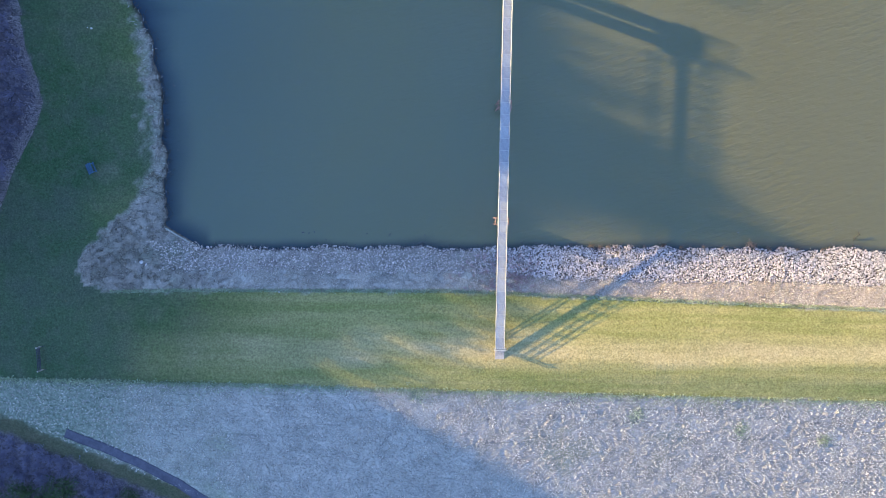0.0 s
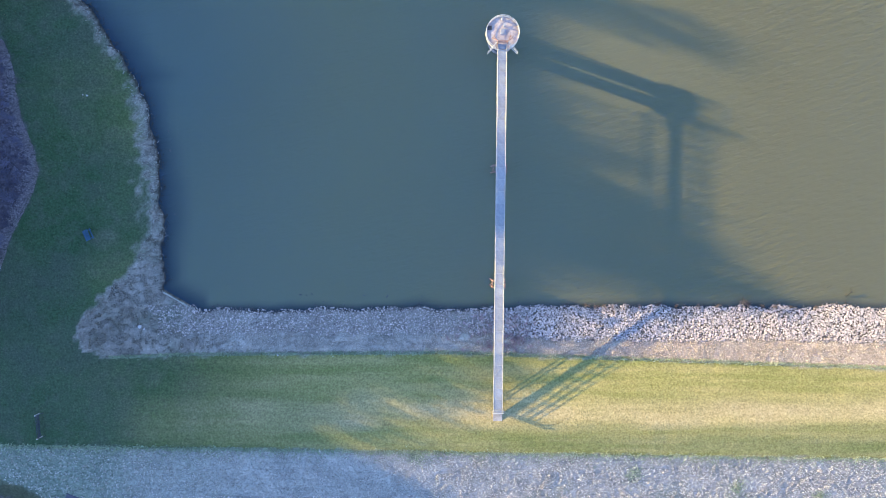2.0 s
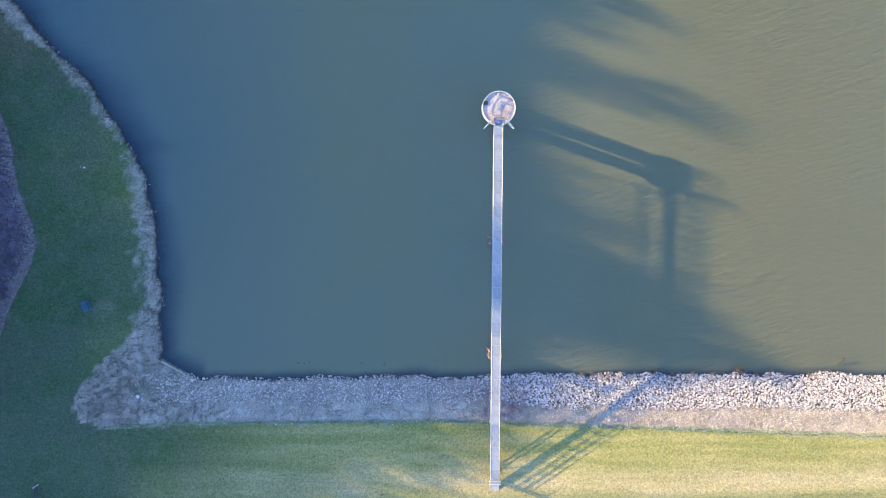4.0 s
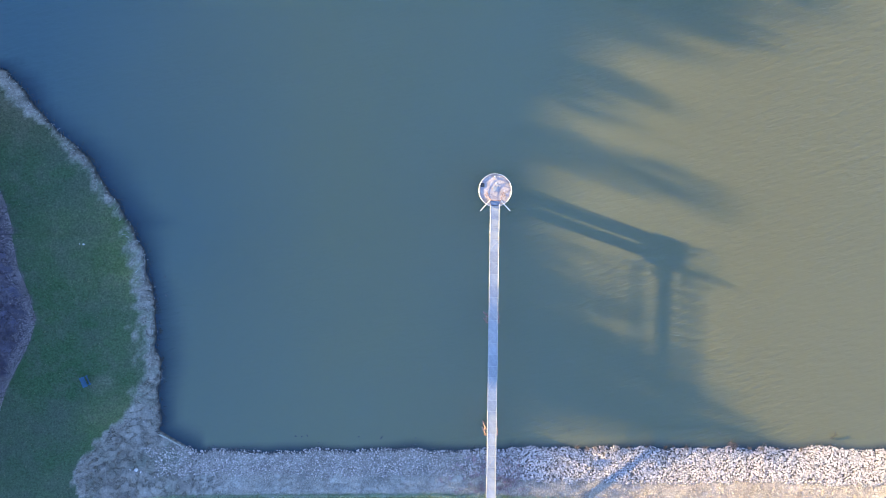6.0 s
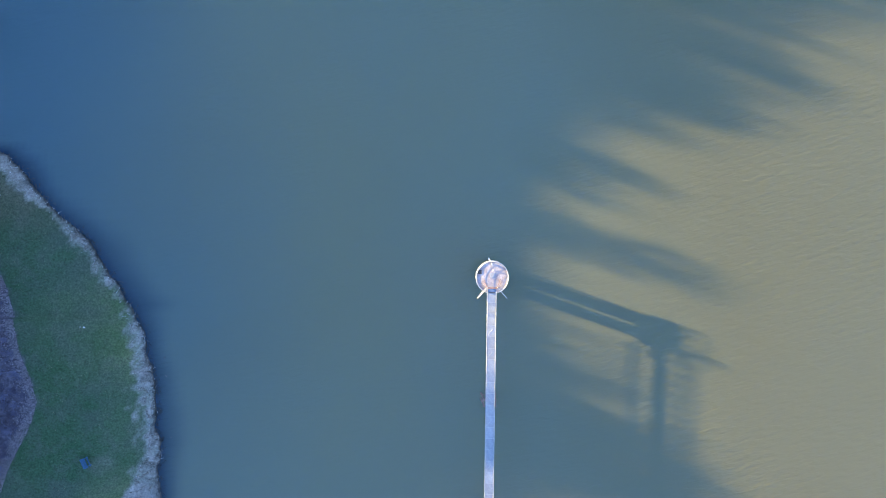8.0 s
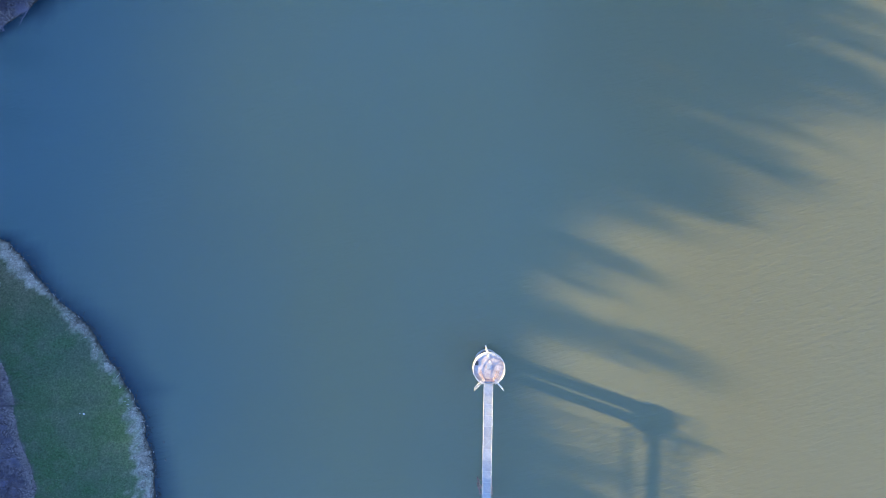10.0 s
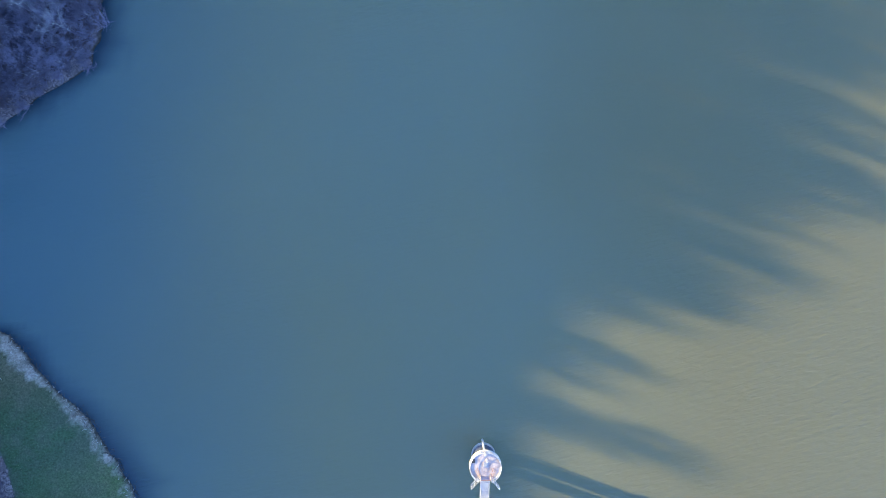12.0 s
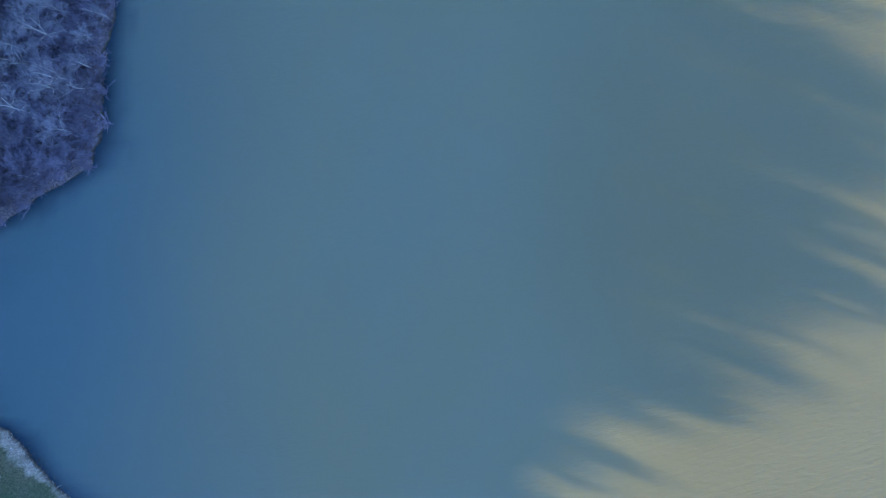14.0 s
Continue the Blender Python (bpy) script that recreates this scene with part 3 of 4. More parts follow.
    part("entry_step", box(bmesh.new(), -0.8, 0.8, -2.6, -1.85, DECK + 0.004, DECK + 0.06, 0.01), BLUEGREY, t, "blue-grey steel step plate")


build_tower()


# ---- plants and stones: generators ----
class Soup:
    """Collects vertices and faces of many small pieces."""

    def __init__(self):
        self.v, self.f, self.n = [], [], 0

    def add(self, verts, faces):
        self.v.append(np.asarray(verts, float))
        self.f.extend(tuple(i + self.n for i in f) for f in faces)
        self.n += len(verts)

    def limb(self, a, b, ra, rb):
        """A three-sided tapering limb from a to b."""
        a, b = np.asarray(a, float), np.asarray(b, float)
        d = (b - a) / (np.linalg.norm(b - a) + 1e-9)
        u = np.cross(d, (0.31, 0.77, 0.55) if abs(d[2]) > 0.8 else (0, 0, 1.0))
        u /= np.linalg.norm(u)
        w = np.cross(d, u)
        c = [math.cos(k * 2.094) * u + math.sin(k * 2.094) * w for k in range(3)]
        if rb <= 0:
            self.add([a + q * ra for q in c] + [b], [(0, 1, 3), (1, 2, 3), (2, 0, 3)])
        else:
            self.add([a + q * ra for q in c] + [b + q * rb for q in c], [(0, 1, 4, 3), (1, 2, 5, 4), (2, 0, 3, 5)])

    def mesh(self, name, mat):
        return mesh_from(name, np.concatenate(self.v), self.f, mat)


def unit(v):
    return v / (np.linalg.norm(v) + 1e-9)


def bare_tree(seed, tall=16.0, spread=0.42, forks=15, stout=1.0, fine=True):
    """A leafless tree: trunk, limbs, branches and a haze of twigs. Returns the meshes of trunk and crown."""
    rng = np.random.default_rng(seed)
    trunk, crown = Soup(), Soup()
    pts, p, d = [np.zeros(3)], np.zeros(3), np.array([0, 0, 1.0])
    for i in range(8):
        d = unit(d + rng.normal(0, 0.09, 3) + (0, 0, 0.1))
        p = p + d * tall * 0.88 / 8
        pts.append(p)
    rad = [stout * 0.0135 * tall * (1 - i / 8.6) ** 0.9 for i in range(9)]
    pts[0] = np.array([0, 0, -0.4])
    for i in range(8):
        trunk.limb(pts[i], pts[i + 1], rad[i], rad[i + 1])

    def grow(a, d, length, r, level):
        q = a
        steps = 3 if level == 1 else 2 if fine or level == 2 else 1
        if level == 3 and not fine:
            r = max(r, 0.075)
        for k in range(steps):
            d = unit(d + rng.normal(0, 0.16, 3) + (0, 0, 0.10))
            e = q + d * length / steps
            (trunk if level == 1 else crown).limb(q, e, r * (1 - k / (steps + 0.6)), 0 if steps == 1 else r * (1 - (k + 1) / (steps + 0.6)))
            if level < 3:
                for _ in range(2 if level == 1 else 2):
                    side = unit(np.cross(d, rng.normal(0, 1, 3)))
                    grow(e, unit(d * 0.75 + side * 0.75 + (0, 0, 0.12)), length * rng.uniform(0.42, 0.62), r * 0.5, level + 1)
            else:
                for _ in range(2 if fine else 1):
                    side = unit(np.cross(d, rng.normal(0, 1, 3)))
                    crown.limb(q + (e - q) * rng.uniform(0, 1), e + unit(d * 0.5 + side) * length * rng.uniform(0.35, 0.8), 0.026 if fine else 0.065, 0)
            q = e

    for j in range(forks):
        h = 0.30 + 0.66 * j / (forks - 1)
        i = min(int(h * 8 / 0.98), 7)
        a = pts[i] + (pts[i + 1] - pts[i]) * rng.uniform(0, 1)
        az = j * 2.4 + rng.uniform(-0.5, 0.5)
        rise = 0.35 + 0.9 * h * rng.uniform(0.6, 1.2)
        d = unit(np.array([math.cos(az), math.sin(az), rise]))
        grow(a, d, tall * spread * (1.15 - 0.75 * h) * rng.uniform(0.8, 1.15), stout * 0.0062 * tall * (1.2 - h), 1)
    return trunk.mesh("trunk", BARK), crown.mesh("crown", TWIG)


def bare_bush(seed, stems=27):
    rng = np.random.default_rng(seed)
    s = Soup()
    for _ in range(stems):
        az, lean = rng.uniform(0, 6.283), rng.uniform(0.1, 1.1)
        a = np.array([rng.normal(0, 0.25), rng.normal(0, 0.25), -0.1])
        d = unit(np.array([math.cos(az) * lean, math.sin(az) * lean, 1.0]))
        for k in range(3):
            e = a + d * rng.uniform(0.35, 0.6)
            s.limb(a, e, 0.028 - 0.006 * k, 0.022 - 0.006 * k)
            for _ in range(3):
                s.limb(a + (e - a) * rng.uniform(0, 1), e + unit(d + rng.normal(0, 0.7, 3)) * rng.uniform(0.3, 0.7), 0.016, 0)
            a, d = e, unit(d + rng.normal(0, 0.3, 3))
    return s.mesh("bush", BRUSH)


def leafy_bush(seed, count=1500):
    rng = np.random.default_rng(seed)
    s = Soup()
    for _ in range(14):
        az, r = rng.uniform(0, 6.283), rng.uniform(0.2, 1.2)
        s.limb((0, 0, -0.1), (r * math.cos(az), r * math.sin(az), rng.uniform(0.6, 1.6)), 0.04, 0.01)
    for _ in range(count):
        d = unit(rng.normal(0, 1, 3))
        c = d * rng.uniform(0.55, 1.25) * (1 + 0.35 * math.sin(5 * d[0] + seed) * math.cos(4 * d[1])) * (1.4, 1.4, 0.9) + (0, 0, 1.0)
        if c[2] < 0.05:
            continue
        u, w = unit(rng.normal(0, 1, 3)), unit(rng.normal(0, 1, 3))
        k = rng.uniform(0.07, 0.16)
        s.add([c, c + (u + 0.4 * w) * k, c + u * 2.0 * k, c + (u - 0.4 * w) * k], [(0, 1, 2, 3)])
    return s.mesh("bush", LEAF)


def tufts(name, x, y, tall, width, blades, mat, label, category, seed):
    """Grass in clumps, a few leaning blades each, as one mesh."""
    rng = np.random.default_rng(seed)
    n = len(x)
    x, y = np.repeat(x, blades), np.repeat(y, blades)
    tall = np.repeat(np.broadcast_to(tall, n), blades) * rng.uniform(0.6, 1.2, n * blades)
    z = height(x, y)
    az, lean = rng.uniform(0, 6.283, n * blades), rng.uniform(0.25, 1.1, n * blades)
    w = width * rng.uniform(0.6, 1.4, n * blades)
    bx, by = x + rng.normal(0, width * 0.5, n * blades), y + rng.normal(0, width * 0.5, n * blades)
    px, py = -np.sin(az) * w / 2, np.cos(az) * w / 2
    tip = np.stack([bx + np.cos(az) * lean * tall, by + np.sin(az) * lean * tall, z + tall], 1)
    v = np.stack([np.stack([bx - px, by - py, z - 0.03], 1), np.stack([bx + px, by + py, z - 0.03], 1), tip], 1).reshape(-1, 3)
    me = bpy.data.meshes.new(name)
    m = n * blades
    me.vertices.add(3 * m)
    me.vertices.foreach_set("co", v.ravel())
    me.loops.add(3 * m)
    me.loops.foreach_set("vertex_index", np.arange(3 * m, dtype=np.int32))
    me.polygons.add(m)
    me.polygons.foreach_set("loop_start", np.arange(0, 3 * m, 3, dtype=np.int32))
    me.update(calc_edges=True)
    me.materials.append(mat)
    thing(name, label, category, kind="stuff", data=me)


def scatter(rng, x0, x1, y0, y1, per, keep):
    n = int((x1 - x0) * (y1 - y0) * per)
    x, y = rng.uniform(x0, x1, n), rng.uniform(y0, y1, n)
    k = keep(x, y)
    return x[k], y[k]


def stone_mesh(seed):
    """An angular broken stone about one metre across."""
    rng = np.random.default_rng(seed)
    bm = bmesh.new()
    bmesh.ops.create_icosphere(bm, subdivisions=1, radius=0.5)
    cuts = [unit(rng.normal(0, 1, 3)) for _ in range(7)]
    for v in bm.verts:
        c = np.array(v.co) * rng.uniform(0.9, 1.15)
        for q in cuts:
            o = c @ q - 0.36
            if o > 0:
                c = c - q * o
        v.co = Vector(c * (1.0, 0.82, 0.62))
    me = from_bm("stone", bm, ROCK)
    return me


# ---- riprap on the dam's water face ----
rng = np.random.default_rng(5)
STONES = [stone_mesh(i) for i in range(8)]


def build_riprap():
    base = thing("riprap", "broken pale limestone riprap along the water's edge", "stones")
    verts = [np.array([v.co for v in me.vertices]) for me in STONES]
    faces = [[tuple(p.vertices) for p in me.polygons] for me in STONES]
    soup, old = Soup(), Soup()
    n = 44000
    x = rng.uniform(-62, 94, n)
    y = rng.uniform(-14.2, -5.6, n)
    f = inland(x, y)
    thick = np.where(x > 11, 0.80, np.interp(x, (-62, -50, 3, 11), (0.30, 0.62, 0.62, 0.68)))
    keep = (f > -0.35) & (y > rip_top(x)) & (rng.uniform(0, 1, n) < thick) & ((x > -54) | (f < 4.5))
    x, y = x[keep], y[keep]
    h = height(x, y)
    near = (np.abs(x - 16) < 2.2)
    count = 0
    for i in range(len(x)):
        size = rng.uniform(0.24, 0.52) if x[i] > 3 else rng.uniform(0.22, 0.60) ** 1.5
        k = int(rng.integers(0, 8))
        e = Euler(rng.uniform(-0.7, 0.7, 3) * (1, 1, 4.4))
        m = Matrix.LocRotScale((x[i], y[i], h[i] + size * rng.uniform(0.02, 0.26)), e, (size,) * 3)
        if near[i] and count < 290:
            count += 1
            ob = new("stone", STONES[k])
            ob.parent, ob.matrix_basis = base, m
        else:
            a = np.array(m)
            (soup if x[i] > 4 + rng.normal(0, 2) else old).add(verts[k] @ a[:3, :3].T + a[:3, 3], faces[k])
    ob = new("rubble", soup.mesh("rubble", ROCK))
    ob.parent = base
    tagged(ob, kind="stuff")
    ob = new("weathered_rubble", old.mesh("weathered_rubble", OLDROCK))
    ob.parent = base
    tagged(ob, "soil-stained grey stones sunk in dead grass", kind="stuff")
    wet = Soup()
    for _ in range(2600):
        a = rng.uniform(-55, 94)
        b = float(dam_shore(np.array(a))) + abs(rng.normal(0, 0.45)) - 0.25
        size = rng.uniform(0.15, 0.45)
        m = np.array(Matrix.LocRotScale((a, b, rng.uniform(-0.12, 0.05)), Euler(rng.uniform(-3, 3, 3)), (size,) * 3))
        k = int(rng.integers(0, 8))
        wet.add(verts[k] @ m[:3, :3].T + m[:3, 3], faces[k])
    ob = new("wet_rubble", wet.mesh("wet_rubble", WETROCK))
    ob.parent = base
    tagged(ob, "dark wet stones at the waterline", kind="stuff")


build_riprap()

# ---- dry grass on the slopes, uncut fringes ----
x, y = scatter(rng, -92, 92, -58, -28, 9.0, lambda x, y: (y < crest_edge(x)) & (masks(x, y)[0] > 0.5) & (masks(x, y)[3] < 0.5) & (rng.uniform(0, 1, len(x)) > 0.1 + 0.6 * masks(x, y)[7])
               & ((np.abs(toe_line(x, y) - 4.3) > 1.0) | (x < -73)))
tufts("dry_grass", x, y, rng.uniform(0.11, 0.23, len(x)), 0.135, 9, STRAW, "pale bleached dry grass tussocks on the slope", "dry grass", 1)
x, y = scatter(rng, -72, 10, -18, 66, 34.0, lambda x, y: (masks(x, y)[0] > 0.6) & (inland(x, y) > 0.25) & (y > -19) & ((y < rip_top(x) + 0.8) | (x < -46) | (wobble(x, y, 1.2, 54) > 0.15)) & (wobble(x, y, 0.6, 58) > np.where(x < -46, -0.05, -0.45)))
west = x < -48 + rng.normal(0, 6, len(x))
tufts("bank_grass", x[~west], y[~west], 0.17 + 0.09 * wobble(x[~west], y[~west], 0.8, 55), 0.10, 4, DEAD, "dead straw-coloured grass along the water's edge", "dry grass", 2)
tufts("shore_sedge", x[west], y[west], 0.17 + 0.09 * wobble(x[west], y[west], 0.8, 55), 0.10, 4, SEDGE, "dull brown dead sedge on the lake's bank", "dry grass", 10)
x, y = scatter(rng, 2, 94, -18, -8, 40.0, lambda x, y: (masks(x, y)[5] > 0.4) & (y < rip_top(x) + 0.4))
tufts("bank_grass", x, y, 0.17 + 0.08 * wobble(x, y, 0.8, 56), 0.09, 4, TAN, "tan dead grass between the riprap and the lawn", "dry grass", 6)
for a, b, r in WEEDS:
    x, y = rng.normal(a, r * 0.5, 160), rng.normal(b, r * 0.5, 160)
    tufts("weed_patch", x, y, 0.22, 0.09, 5, GREEN, "green weed patch in the bleached grass", "weeds", 9)
x = rng.uniform(-92, 92, 7500)
y = crest_edge(x) + rng.normal(0.0, 0.24, 7500) - np.where(rng.uniform(0, 1, 7500) < 0.35, np.abs(rng.normal(0, 0.9, 7500)), 0)
tufts("fringe_grass", x, y, 0.2, 0.09, 5, GREEN, "uncut pale green grass fringe along the mown crest", "grass", 3)
x = rng.uniform(-62, 92, 6500)
y = -14.4 - 0.04 * np.clip(x, 0, 90) + rng.normal(0, 0.16, 6500)
tufts("fringe_grass", x, y, 0.2, 0.09, 5, GREEN, "uncut pale grass fringe beside the mown lawn", "grass", 4)
y = rng.uniform(0, 42, 4200)
x = np.interp(y, WOOD_Y, WOOD_X) + 0.3 - np.abs(rng.normal(0, 1.3, 4200))
tufts("verge_grass", x, y, 0.25, 0.07, 4, VERGE, "dead pinkish grass along the wood's edge", "dry grass", 5)
x, y = scatter(rng, -82, -60, 98, 113, 30.0, lambda x, y: (inland(x, y) > 0.1) & (inland(x, y) < 2.2 + wobble(x, y, 2, 59)))
tufts("verge_grass", x, y, 0.25, 0.08, 4, VERGE, "dead pale grass along the wooded shore", "dry grass", 8)
x, y = scatter(rng, -86, 92, -31, 62, 9.0, lambda x, y: (inland(x, y) > 1) & (masks(x, y)[0] < 0.3) & (masks(x, y)[3] < 0.3) & (wobble(x, y, 0.8, 57) > np.interp(x, (-60, -30), (0.45, -0.1))))
tufts("lawn_grass", x, y, 0.045, 0.09, 3, LAWN, "short mown winter lawn with thatchy clumps", "grass", 7)

# ---- woods: the leafless trees whose long shadows cross the lake ----
REACH = ((-60, -28), (-46, -12), (-41, 3), (-37, 12), (-32, 19), (-26, 24), (-16, 26), (-8, 25), (-3, 21), (0, 19), (4, 17), (7, 24), (10, 42), (13, 53), (16, 51), (19, 48), (21, 44), (22.5, 43), (24, 38),
         (28, 31), (31, 33), (33, 33), (35.5, 30), (40, 29), (43, 26), (46, 22), (49, 19), (51, 18), (53, 17), (54.5, 20), (57, 20), (59, 18), (62.5, 17), (65, 22), (67, 26), (69.5, 31),
         (72, 32), (75, 31), (77.3, 32), (80, 36), (83, 43), (86, 46), (88.5, 46), (91, 44), (92.5, 44), (95, 48), (97.3, 53), (101, 55), (104.5, 55), (106.5, 55), (109, 61),
         (112, 63), (115, 63), (117, 63), (119, 67), (122, 68), (125, 68), (128, 72), (134, 75), (144, 77), (153, 76), (156, 76), (159, 70), (162, 65), (170, 68), (200, 80))
REACH_S, REACH_X = zip(*REACH)
# tall slender trees that stand out over the rest
SPIRES = ((14.5, 52), (18.5, 44), (20.5, 41), (33, 34), (55.3, 45), (69.5, 33), (88.5, 52), (97.3, 60), (109.5, 65), (119.5, 84), (129, 69), (143, 72), (156, 76))
TREES = [bare_tree(i, 16.0, sp, fk, 1.0, False) for i, sp, fk in ((3, 0.32, 13), (8, 0.28, 13), (15, 0.35, 12), (21, 0.30, 14))]
SLENDER = [bare_tree(i, 16.0, 0.27, 16, 1.0, False) for i in (33, 36)]
SAPLINGS = [bare_tree(i, 6.0, 0.62, 8) for i in (41, 52, 63)]
for trunk, crown in SAPLINGS[:3]:
    crown.materials[0] = BRUSH
PALE = [bare_tree(i, 9.0, 0.50, 9, 1.7) for i in (71, 74, 79)]
for trunk, crown in PALE:
    crown.materials[0] = PALETWIG
BUSHES = [bare_bush(i) for i in range(4)]


def put_tree(meshes, x, y, g, sx, sz, turn, label):
    t = thing("tree", label, "tree", "leafless trees of the woods", at=Matrix.LocRotScale((x, y, g), Euler((0, 0, turn)), (sx, sx, sz)))
    for me, name in zip(meshes, ("trunk", "crown")):
        new(name, me).parent = t


# pale young trees in the thicket on the wooded shore: where they stand and how tall they are
THICKET_TREES = ((-65.7, 133.2, 10), (-61.1, 128.9, 5.5), (-64.4, 126.5, 8.5), (-62.4, 125.1, 6), (-66.0, 124.8, 7.5), (-70.8, 120.8, 9), (-64.7, 117.8, 6.5),
                 (-57.9, 137.5, 4.5), (-60.6, 133.8, 4.5), (-74.2, 135.9, 8), (-64.5, 137.7, 7.5), (-69.7, 128.6, 9), (-71.5, 131.5, 8), (-73.5, 125.0, 9))


def build_woods():
    rng = np.random.default_rng(77)
    for gx in np.arange(-112, -60, 9.0):
        for gy in np.arange(-34, 200, 4.2):
            x, y = gx + rng.uniform(-3, 3), gy + rng.uniform(-1.6, 1.6)
            f = float(inland(x, y))
            if y < 64 and x > min(float(np.interp(y, WOOD_Y, WOOD_X)) - 2.5, -84) or y >= 64 and f < 18.0 or y < -22 and x > -95:
                continue
            s = y + 0.363 * x
            top = (min(float(np.interp(s + o, REACH_S, REACH_X)) for o in (-1.2, 0, 1.2)) - x) * 0.1724 * rng.uniform(0.97 if s < 5 else 0.92, 1.06)
            g = float(height(x, y))
            tall = min(top - g, 27.0)
            if tall > 5.5:
                sc = tall / 15.0
                put_tree(TREES[int(rng.integers(0, 4))], x, y, g, min(sc, 1.15) * rng.uniform(0.85, 1.1), sc, rng.uniform(0, 6.28), "tall leafless pale-barked tree in the lakeside woods")
    for s, reach in SPIRES:
        for k in range(3):
            x = -88.0 - 8.5 * k + rng.uniform(-2, 2)
            y = s - 0.363 * x + rng.uniform(-0.5, 0.5)
            g = float(height(x, y))
            sc = ((reach - x) * 0.1724 * rng.uniform(0.97, 1.02) - g) / 15.0
            put_tree(SLENDER[k % 2], x, y, g, 1.0, sc, rng.uniform(0, 6.28), "slender leafless tree that stands above the woods")
    for gx in np.arange(-84, -55, 2.9):
        for gy in np.arange(104, 150, 2.9):
            x, y = gx + rng.uniform(-1.2, 1.2), gy + rng.uniform(-1.2, 1.2)
            f = float(inland(x, y))
            if f < 1.4:
                continue
            sc = rng.uniform(0.65, 1.05) * min(1.0, 0.45 + 0.09 * f)
            put_tree(SAPLINGS[int(rng.integers(0, 3))], x, y, float(height(x, y)), sc, sc * 0.8, rng.uniform(0, 6.28), "low twiggy leafless tree in the lakeside thicket")
    for i, (x, y, tall) in enumerate(THICKET_TREES):
        sc = tall / 8.4
        put_tree(PALE[i % 3], x, y, float(height(x, y)), sc, sc, 1.3 * i, "pale-limbed young leafless tree above the thicket")


build_woods()


def put_bushes():
    rng = np.random.default_rng(78)
    def bush(x, y, sc, label="tangled leafless grey-brown bush at the wood's edge"):
        m = Matrix.LocRotScale((x, y, float(height(x, y))), Euler((0, 0, rng.uniform(0, 6.28))), (sc, sc, sc * rng.uniform(0.8, 1.15)))
        thing("bush", label, "bush", "leafless bushes", at=m, data=BUSHES[int(rng.integers(0, 4))])
    for gx in np.arange(-90, -56, 1.9):
        for gy in np.arange(-2, 146, 1.9):
            x, y = gx + rng.uniform(-0.8, 0.8), gy + rng.uniform(-0.8, 0.8)
            f = float(inland(x, y))
            if y < 50 and -84 < x < float(np.interp(y, WOOD_Y, WOOD_X)) - 1.2:
                bush(x, y, rng.uniform(0.7, 1.25))
            elif y > 98 and -0.2 < f < 24 and x > -82:
                bush(x, y, rng.uniform(0.8, 1.5) * (1.0 if f < 2 else 1.5))
    thicket = Soup()
    verts = [np.array([v.co for v in me.vertices]) for me in BUSHES]
    faces = [[tuple(p.vertices) for p in me.polygons] for me in BUSHES]
    for gx in np.arange(-92, -58, 2.0):
        for gy in np.arange(-58, -38, 2.0):
            x, y = gx + rng.uniform(-0.9, 0.9), gy + rng.uniform(-0.9, 0.9)
            if toe_line(x, y) < -0.7 and min(math.hypot(x - a, y - b) for a, b in EVERGREENS) > 2.7:
                sc, k = rng.uniform(0.7, 1.3), int(rng.integers(0, 4))
                m = np.array(Matrix.LocRotScale((x, y, float(height(x, y))), Euler((0, 0, rng.uniform(0, 6.28))), (sc, sc, sc)))
                thicket.add(verts[k] @ m[:3, :3].T + m[:3, 3], faces[k])
    thing("thicket", "tangled leafless purple-brown thicket below the dam", "bushes", kind="stuff", data=thicket.mesh("thicket", BRUSH))


EVERGREENS = ((-81.3, -53.0), (-77.6, -54.8), (-73.2, -52.6), (-60.9, -53.4))
put_bushes()
for i, (x, y, sc) in enumerate(((-81.3, -53.0, 1.9), (-77.6, -54.8, 1.4), (-73.2, -52.6, 2.1), (-60.9, -53.4, 1.3))):
    thing("evergreen_bush", "dense dark green evergreen bush below the dam", "bush", "evergreen bushes",
          at=Matrix.LocRotScale((x, y, float(height(x, y))), Euler((0, 0, i)), (sc, sc, sc)), data=leafy_bush(i))

# red-stemmed scrub under the footbridge
RED = bare_bush(9, 26)
RED.materials[0] = REDTWIG
rng = np.random.default_rng(31)
for _ in range(110):
    x, y = rng.normal(8.0, 3.6), rng.uniform(-14.0, -8.0)
    sc = rng.uniform(0.28, 0.5)
    thing("scrub", "low leafless red-stemmed scrub among the riprap", "bush", "red scrub under the footbridge",
          at=Matrix.LocRotScale((x, y, float(height(x, y))), Euler((0, 0, rng.uniform(0, 6))), (sc, sc, sc * 0.7)), data=RED)


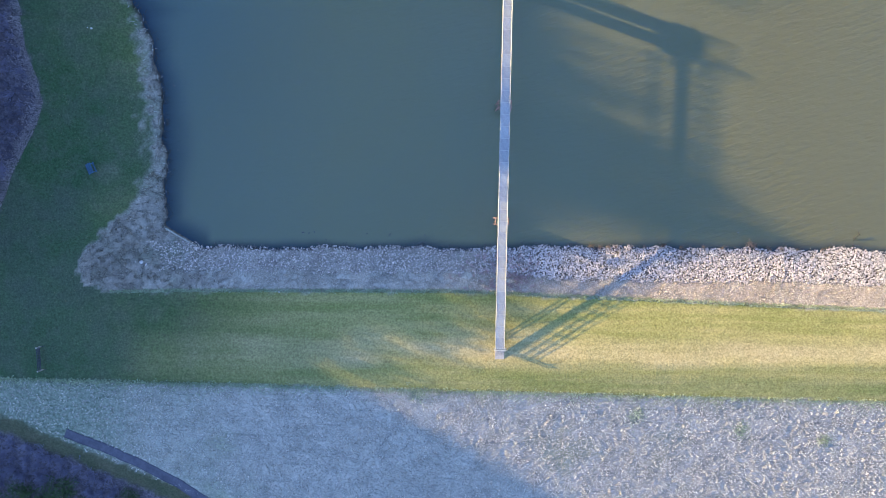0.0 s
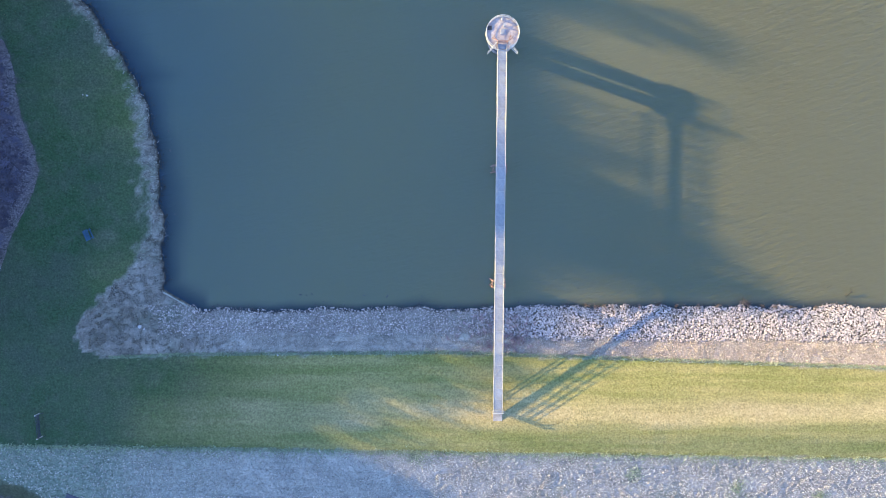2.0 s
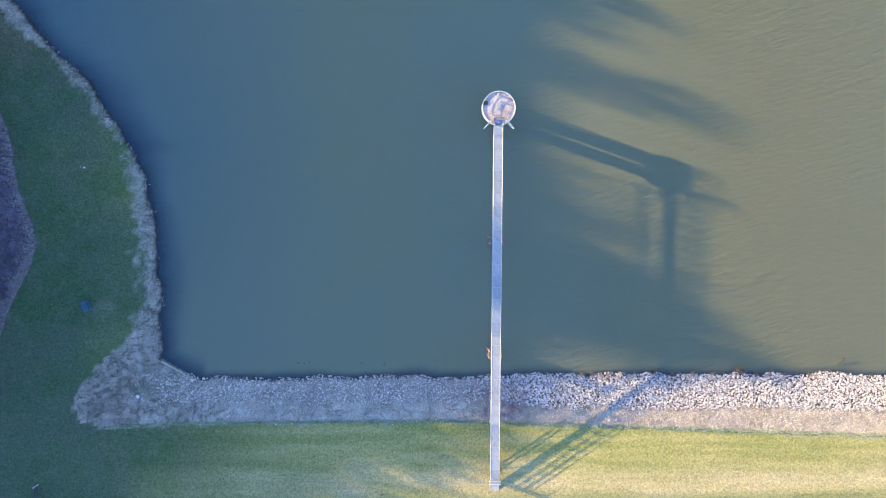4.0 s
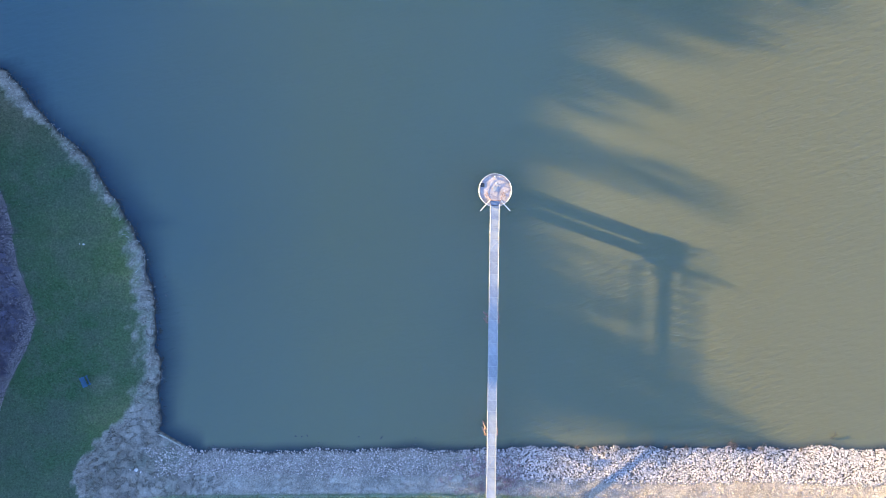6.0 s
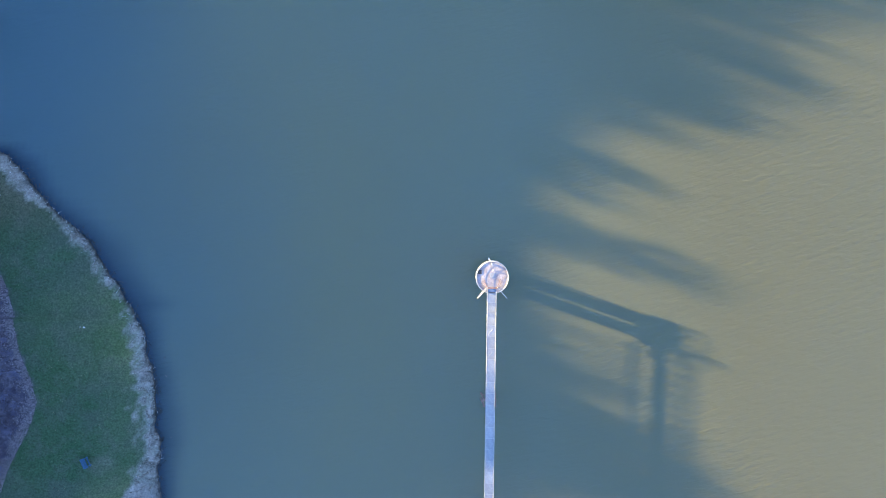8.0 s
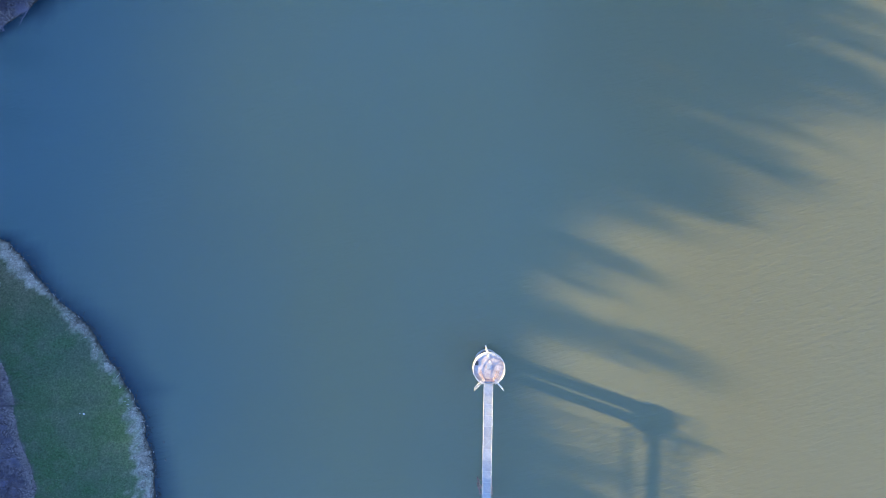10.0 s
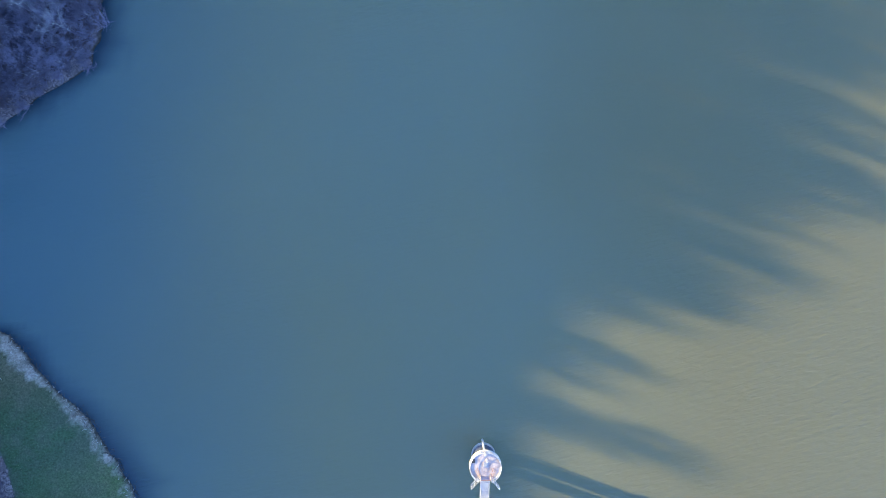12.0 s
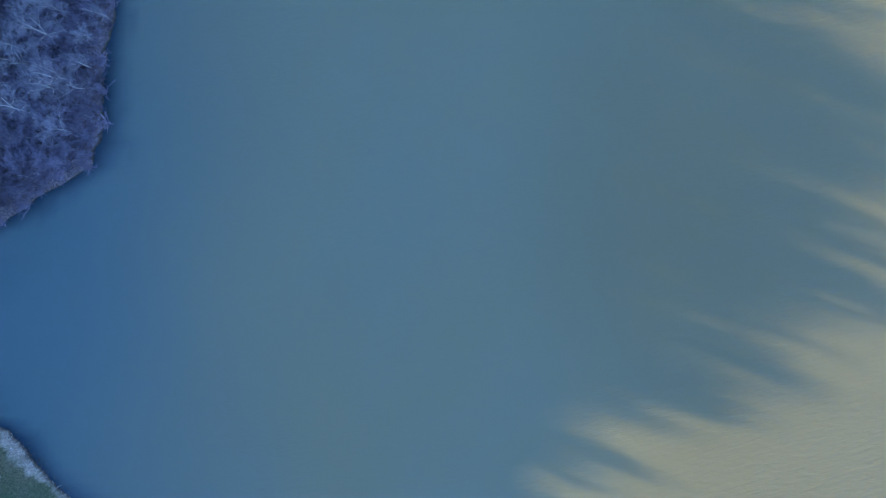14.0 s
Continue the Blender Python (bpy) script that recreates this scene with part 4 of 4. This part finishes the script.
def build_picnic_table(x, y, turn):
    t = thing("picnic_table", "blue-painted picnic table with two benches on the lawn", "picnic table", at=pose(x, y, float(height(x, y)), 0, 0, turn))
    for k in range(5):
        part("table_plank", box(bmesh.new(), -0.36 + 0.148 * k, -0.23 + 0.148 * k, -0.95, 0.95, 0.72, 0.76, 0.006), BLUE, t)
    for sx in (-1, 1):
        for k in range(2):
            part("bench_plank", box(bmesh.new(), sx * 0.64 - 0.13 + 0.14 * k, sx * 0.64 - 0.01 + 0.14 * k, -0.95, 0.95, 0.42, 0.46, 0.006), BLUE, t)
    for y0 in (-0.75, 0.75):
        part("bench_beam", box(bmesh.new(), -0.82, 0.82, y0 - 0.03, y0 + 0.03, 0.34, 0.42), BLUE, t)
        part("top_beam", box(bmesh.new(), -0.36, 0.36, y0 - 0.03, y0 + 0.03, 0.64, 0.72), BLUE, t)
        for sx in (-1, 1):
            part("leg", bar(bmesh.new(), (sx * 0.62, y0 + 0.05, -0.05), (sx * 0.22, y0 + 0.05, 0.68), 0.045, 4), BLUE, t)


build_picnic_table(-65.3, 7.5, 22)


def build_barrier():
    """A dark steel field gate across the crest."""
    x, y = -73.9, -26.2
    b = thing("field_gate", "dark metal field gate between pale posts across the crest", "gate", at=pose(x, y, float(height(x, y)), 0, 0, 2))
    for y0 in (-2.1, 2.1):
        part("gate_post", box(bmesh.new(), -0.1, 0.1, y0 - 0.1, y0 + 0.1, -0.3, 1.35, 0.02), WOOD, b, "pale weathered post")
        part("post_brace", bar(bmesh.new(), (0.0, y0, 1.3), (0.75, y0 + 0.12, 0.0), 0.05), DARK, b)
    for z in (0.3, 0.55, 0.8, 1.15):
        part("gate_rail", bar(bmesh.new(), (0, -2.0, z), (0, 2.0, z), 0.06), DARK, b)
    for k in range(9):
        part("gate_bar", bar(bmesh.new(), (0, -1.95 + 0.4875 * k, 0.28), (0, -1.95 + 0.4875 * k, 1.17), 0.035), DARK, b)


build_barrier()


def bough(name, label, pts, r, mat, twigs=0, seed=0):
    """A crooked log or branch through a few places."""
    rng = np.random.default_rng(seed)
    s = Soup()
    for k in range(len(pts) - 1):
        a, b = np.array(pts[k]), np.array(pts[k + 1])
        r0, r1 = r * (1 - 0.6 * k / (len(pts) - 1)), r * (1 - 0.6 * (k + 1) / (len(pts) - 1))
        s.limb(a, b, r0, r1)
        for _ in range(twigs):
            q = a + (b - a) * rng.uniform(0, 1)
            s.limb(q, q + rng.normal(0, 0.35, 3) + (0, 0, 0.15), r0 * 0.35, 0)
    thing(name, label, "driftwood", data=s.mesh(name, mat))


bough("log", "long bleached driftwood log lying at the water's edge", [(-53.3, -3.2, 0.75), (-51.6, -4.3, 0.55), (-50.0, -5.3, 0.42), (-48.1, -6.5, 0.35)], 0.2, WOOD, 1, 3)
bough("snag", "dark dead branch standing out of the shallow water", [(70.4, -5.2, -0.5), (71.0, -5.0, 0.15), (71.6, -4.3, 0.4), (71.4, -3.6, 0.5)], 0.10, WET, 9, 4)
bough("snag", "dark dead branch standing out of the shallow water", [(67.2, -3.6, -0.4), (67.6, -3.4, 0.15), (68.0, -3.0, 0.2)], 0.06, WET, 3, 5)
bough("branch", "bare dead branch lying on the riprap", [(58.6, -7.6, 0.55), (59.6, -6.9, 0.5), (60.6, -7.4, 0.7), (61.4, -7.0, 0.6)], 0.06, WOOD, 5, 6)
bough("branch", "bare dead branch lying on the riprap", [(29.0, -7.5, 0.55), (30.2, -6.7, 0.6), (31.6, -6.3, 0.5)], 0.06, WOOD, 5, 7)
bough("branch", "grey dead branch lying on the lawn", [(-79.0, 57.6, 3.9), (-78.2, 56.9, 3.95), (-77.6, 56.2, 3.9)], 0.06, WOOD, 3, 8)

# sticks and twigs washed up along the grassy shore
rng = np.random.default_rng(91)
for mat, count, label in ((WOOD, 130, "bleached sticks washed up along the shore"), (WET, 520, "dark wet sticks and twigs at the waterline")):
    s = Soup()
    for _ in range(count):
        y = rng.uniform(-3, 64)
        x = float(west_shore(np.array(y))) + (rng.uniform(-1.6, 0.3) if mat is WOOD else rng.normal(0.15, 0.45))
        z = max(float(height(x, y)), 0.0) + 0.06
        az, k = rng.uniform(0, 6.283), rng.uniform(0.25, 0.8)
        a, b = np.array([x, y, z]), np.array([x + k * math.cos(az), y + k * math.sin(az), z + rng.uniform(-0.03, 0.2)])
        s.limb(a, b, 0.05, 0.02)
        s.limb(a + (b - a) * 0.5, b + rng.normal(0, 0.2, 3), 0.03, 0)
    thing("brushwood", label, "driftwood", kind="stuff", data=s.mesh("brushwood", mat))

# clumps of dead reed at the water's edge
REEDS = [me.copy() for me in BUSHES]
for me in REEDS:
    me.materials[0] = REED
for x, y, sc in ((52.3, -6.0, 0.75), (53.3, -6.4, 0.55), (24.0, -6.4, 0.6), (25.6, -6.6, 0.5), (37.0, -6.3, 0.55), (44.2, -6.5, 0.5), (84.0, -7.6, 0.5), (27.3, -6.5, 0.5), (28.6, -6.7, 0.45), (31.4, -6.5, 0.5), (33.6, -6.6, 0.4), (40.2, -6.6, 0.45), (47.6, -6.7, 0.5), (55.8, -6.8, 0.5), (58.0, -6.9, 0.55), (61.0, -7.0, 0.45), (65.5, -7.1, 0.45)):
    m = Matrix.LocRotScale((x, y, 0.05), Euler((0, 0, x)), (sc, sc, sc * 0.9))
    thing("reed_clump", "brown dead reed clump at the riprap's edge", "reeds", "dead reed clumps", at=m, data=REEDS[int(x) % 4])

# stones just breaking the surface, and pale stones on the lawn
for i, (x, y, sc) in enumerate(((-28.3, -4.0, 0.5), (-27.2, -4.1, 0.35), (-26.2, -3.9, 0.4), (-16.6, -4.2, 0.4), (-12.4, -4.4, 0.6), (-6.0, -4.5, 0.4), (50.4, -4.0, 0.5), (22.4, -3.2, 0.4), (-51.6, 26.0, 0.5), (-51.4, 22.6, 0.55), (-50.9, 11.0, 0.35))):
    ob = thing("wet_stone", "dark wet stone breaking the lake's surface", "stone", "stones in the shallows",
               at=Matrix.LocRotScale((x, y, 0.03), Euler((0.3 * i, 0.2, i)), (sc * 1.3, sc * 0.9, sc * 0.7)), data=STONES[i % 8].copy())
    ob.data.materials[0] = WETROCK
for i, (x, y, sc) in enumerate(((-64.9, 32.2, 0.5), (-65.6, 32.3, 0.25), (-32.2, -14.7, 0.45), (-57.2, -9.3, 1.0), (-56.4, -9.7, 0.6), (-58.3, -9.2, 0.45), (-78.0, 60.2, 0.3), (-71.5, 57.0, 0.3), (-77.0, 26.0, 0.3))):
    thing("pale_stone", "pale stone lying on the grass", "stone", "stones on the grass",
          at=Matrix.LocRotScale((x, y, float(height(x, y)) + 0.12 * sc), Euler((0.2 * i, 0.1, i)), (sc, sc, sc * 0.8)), data=STONES[(3 * i) % 8])
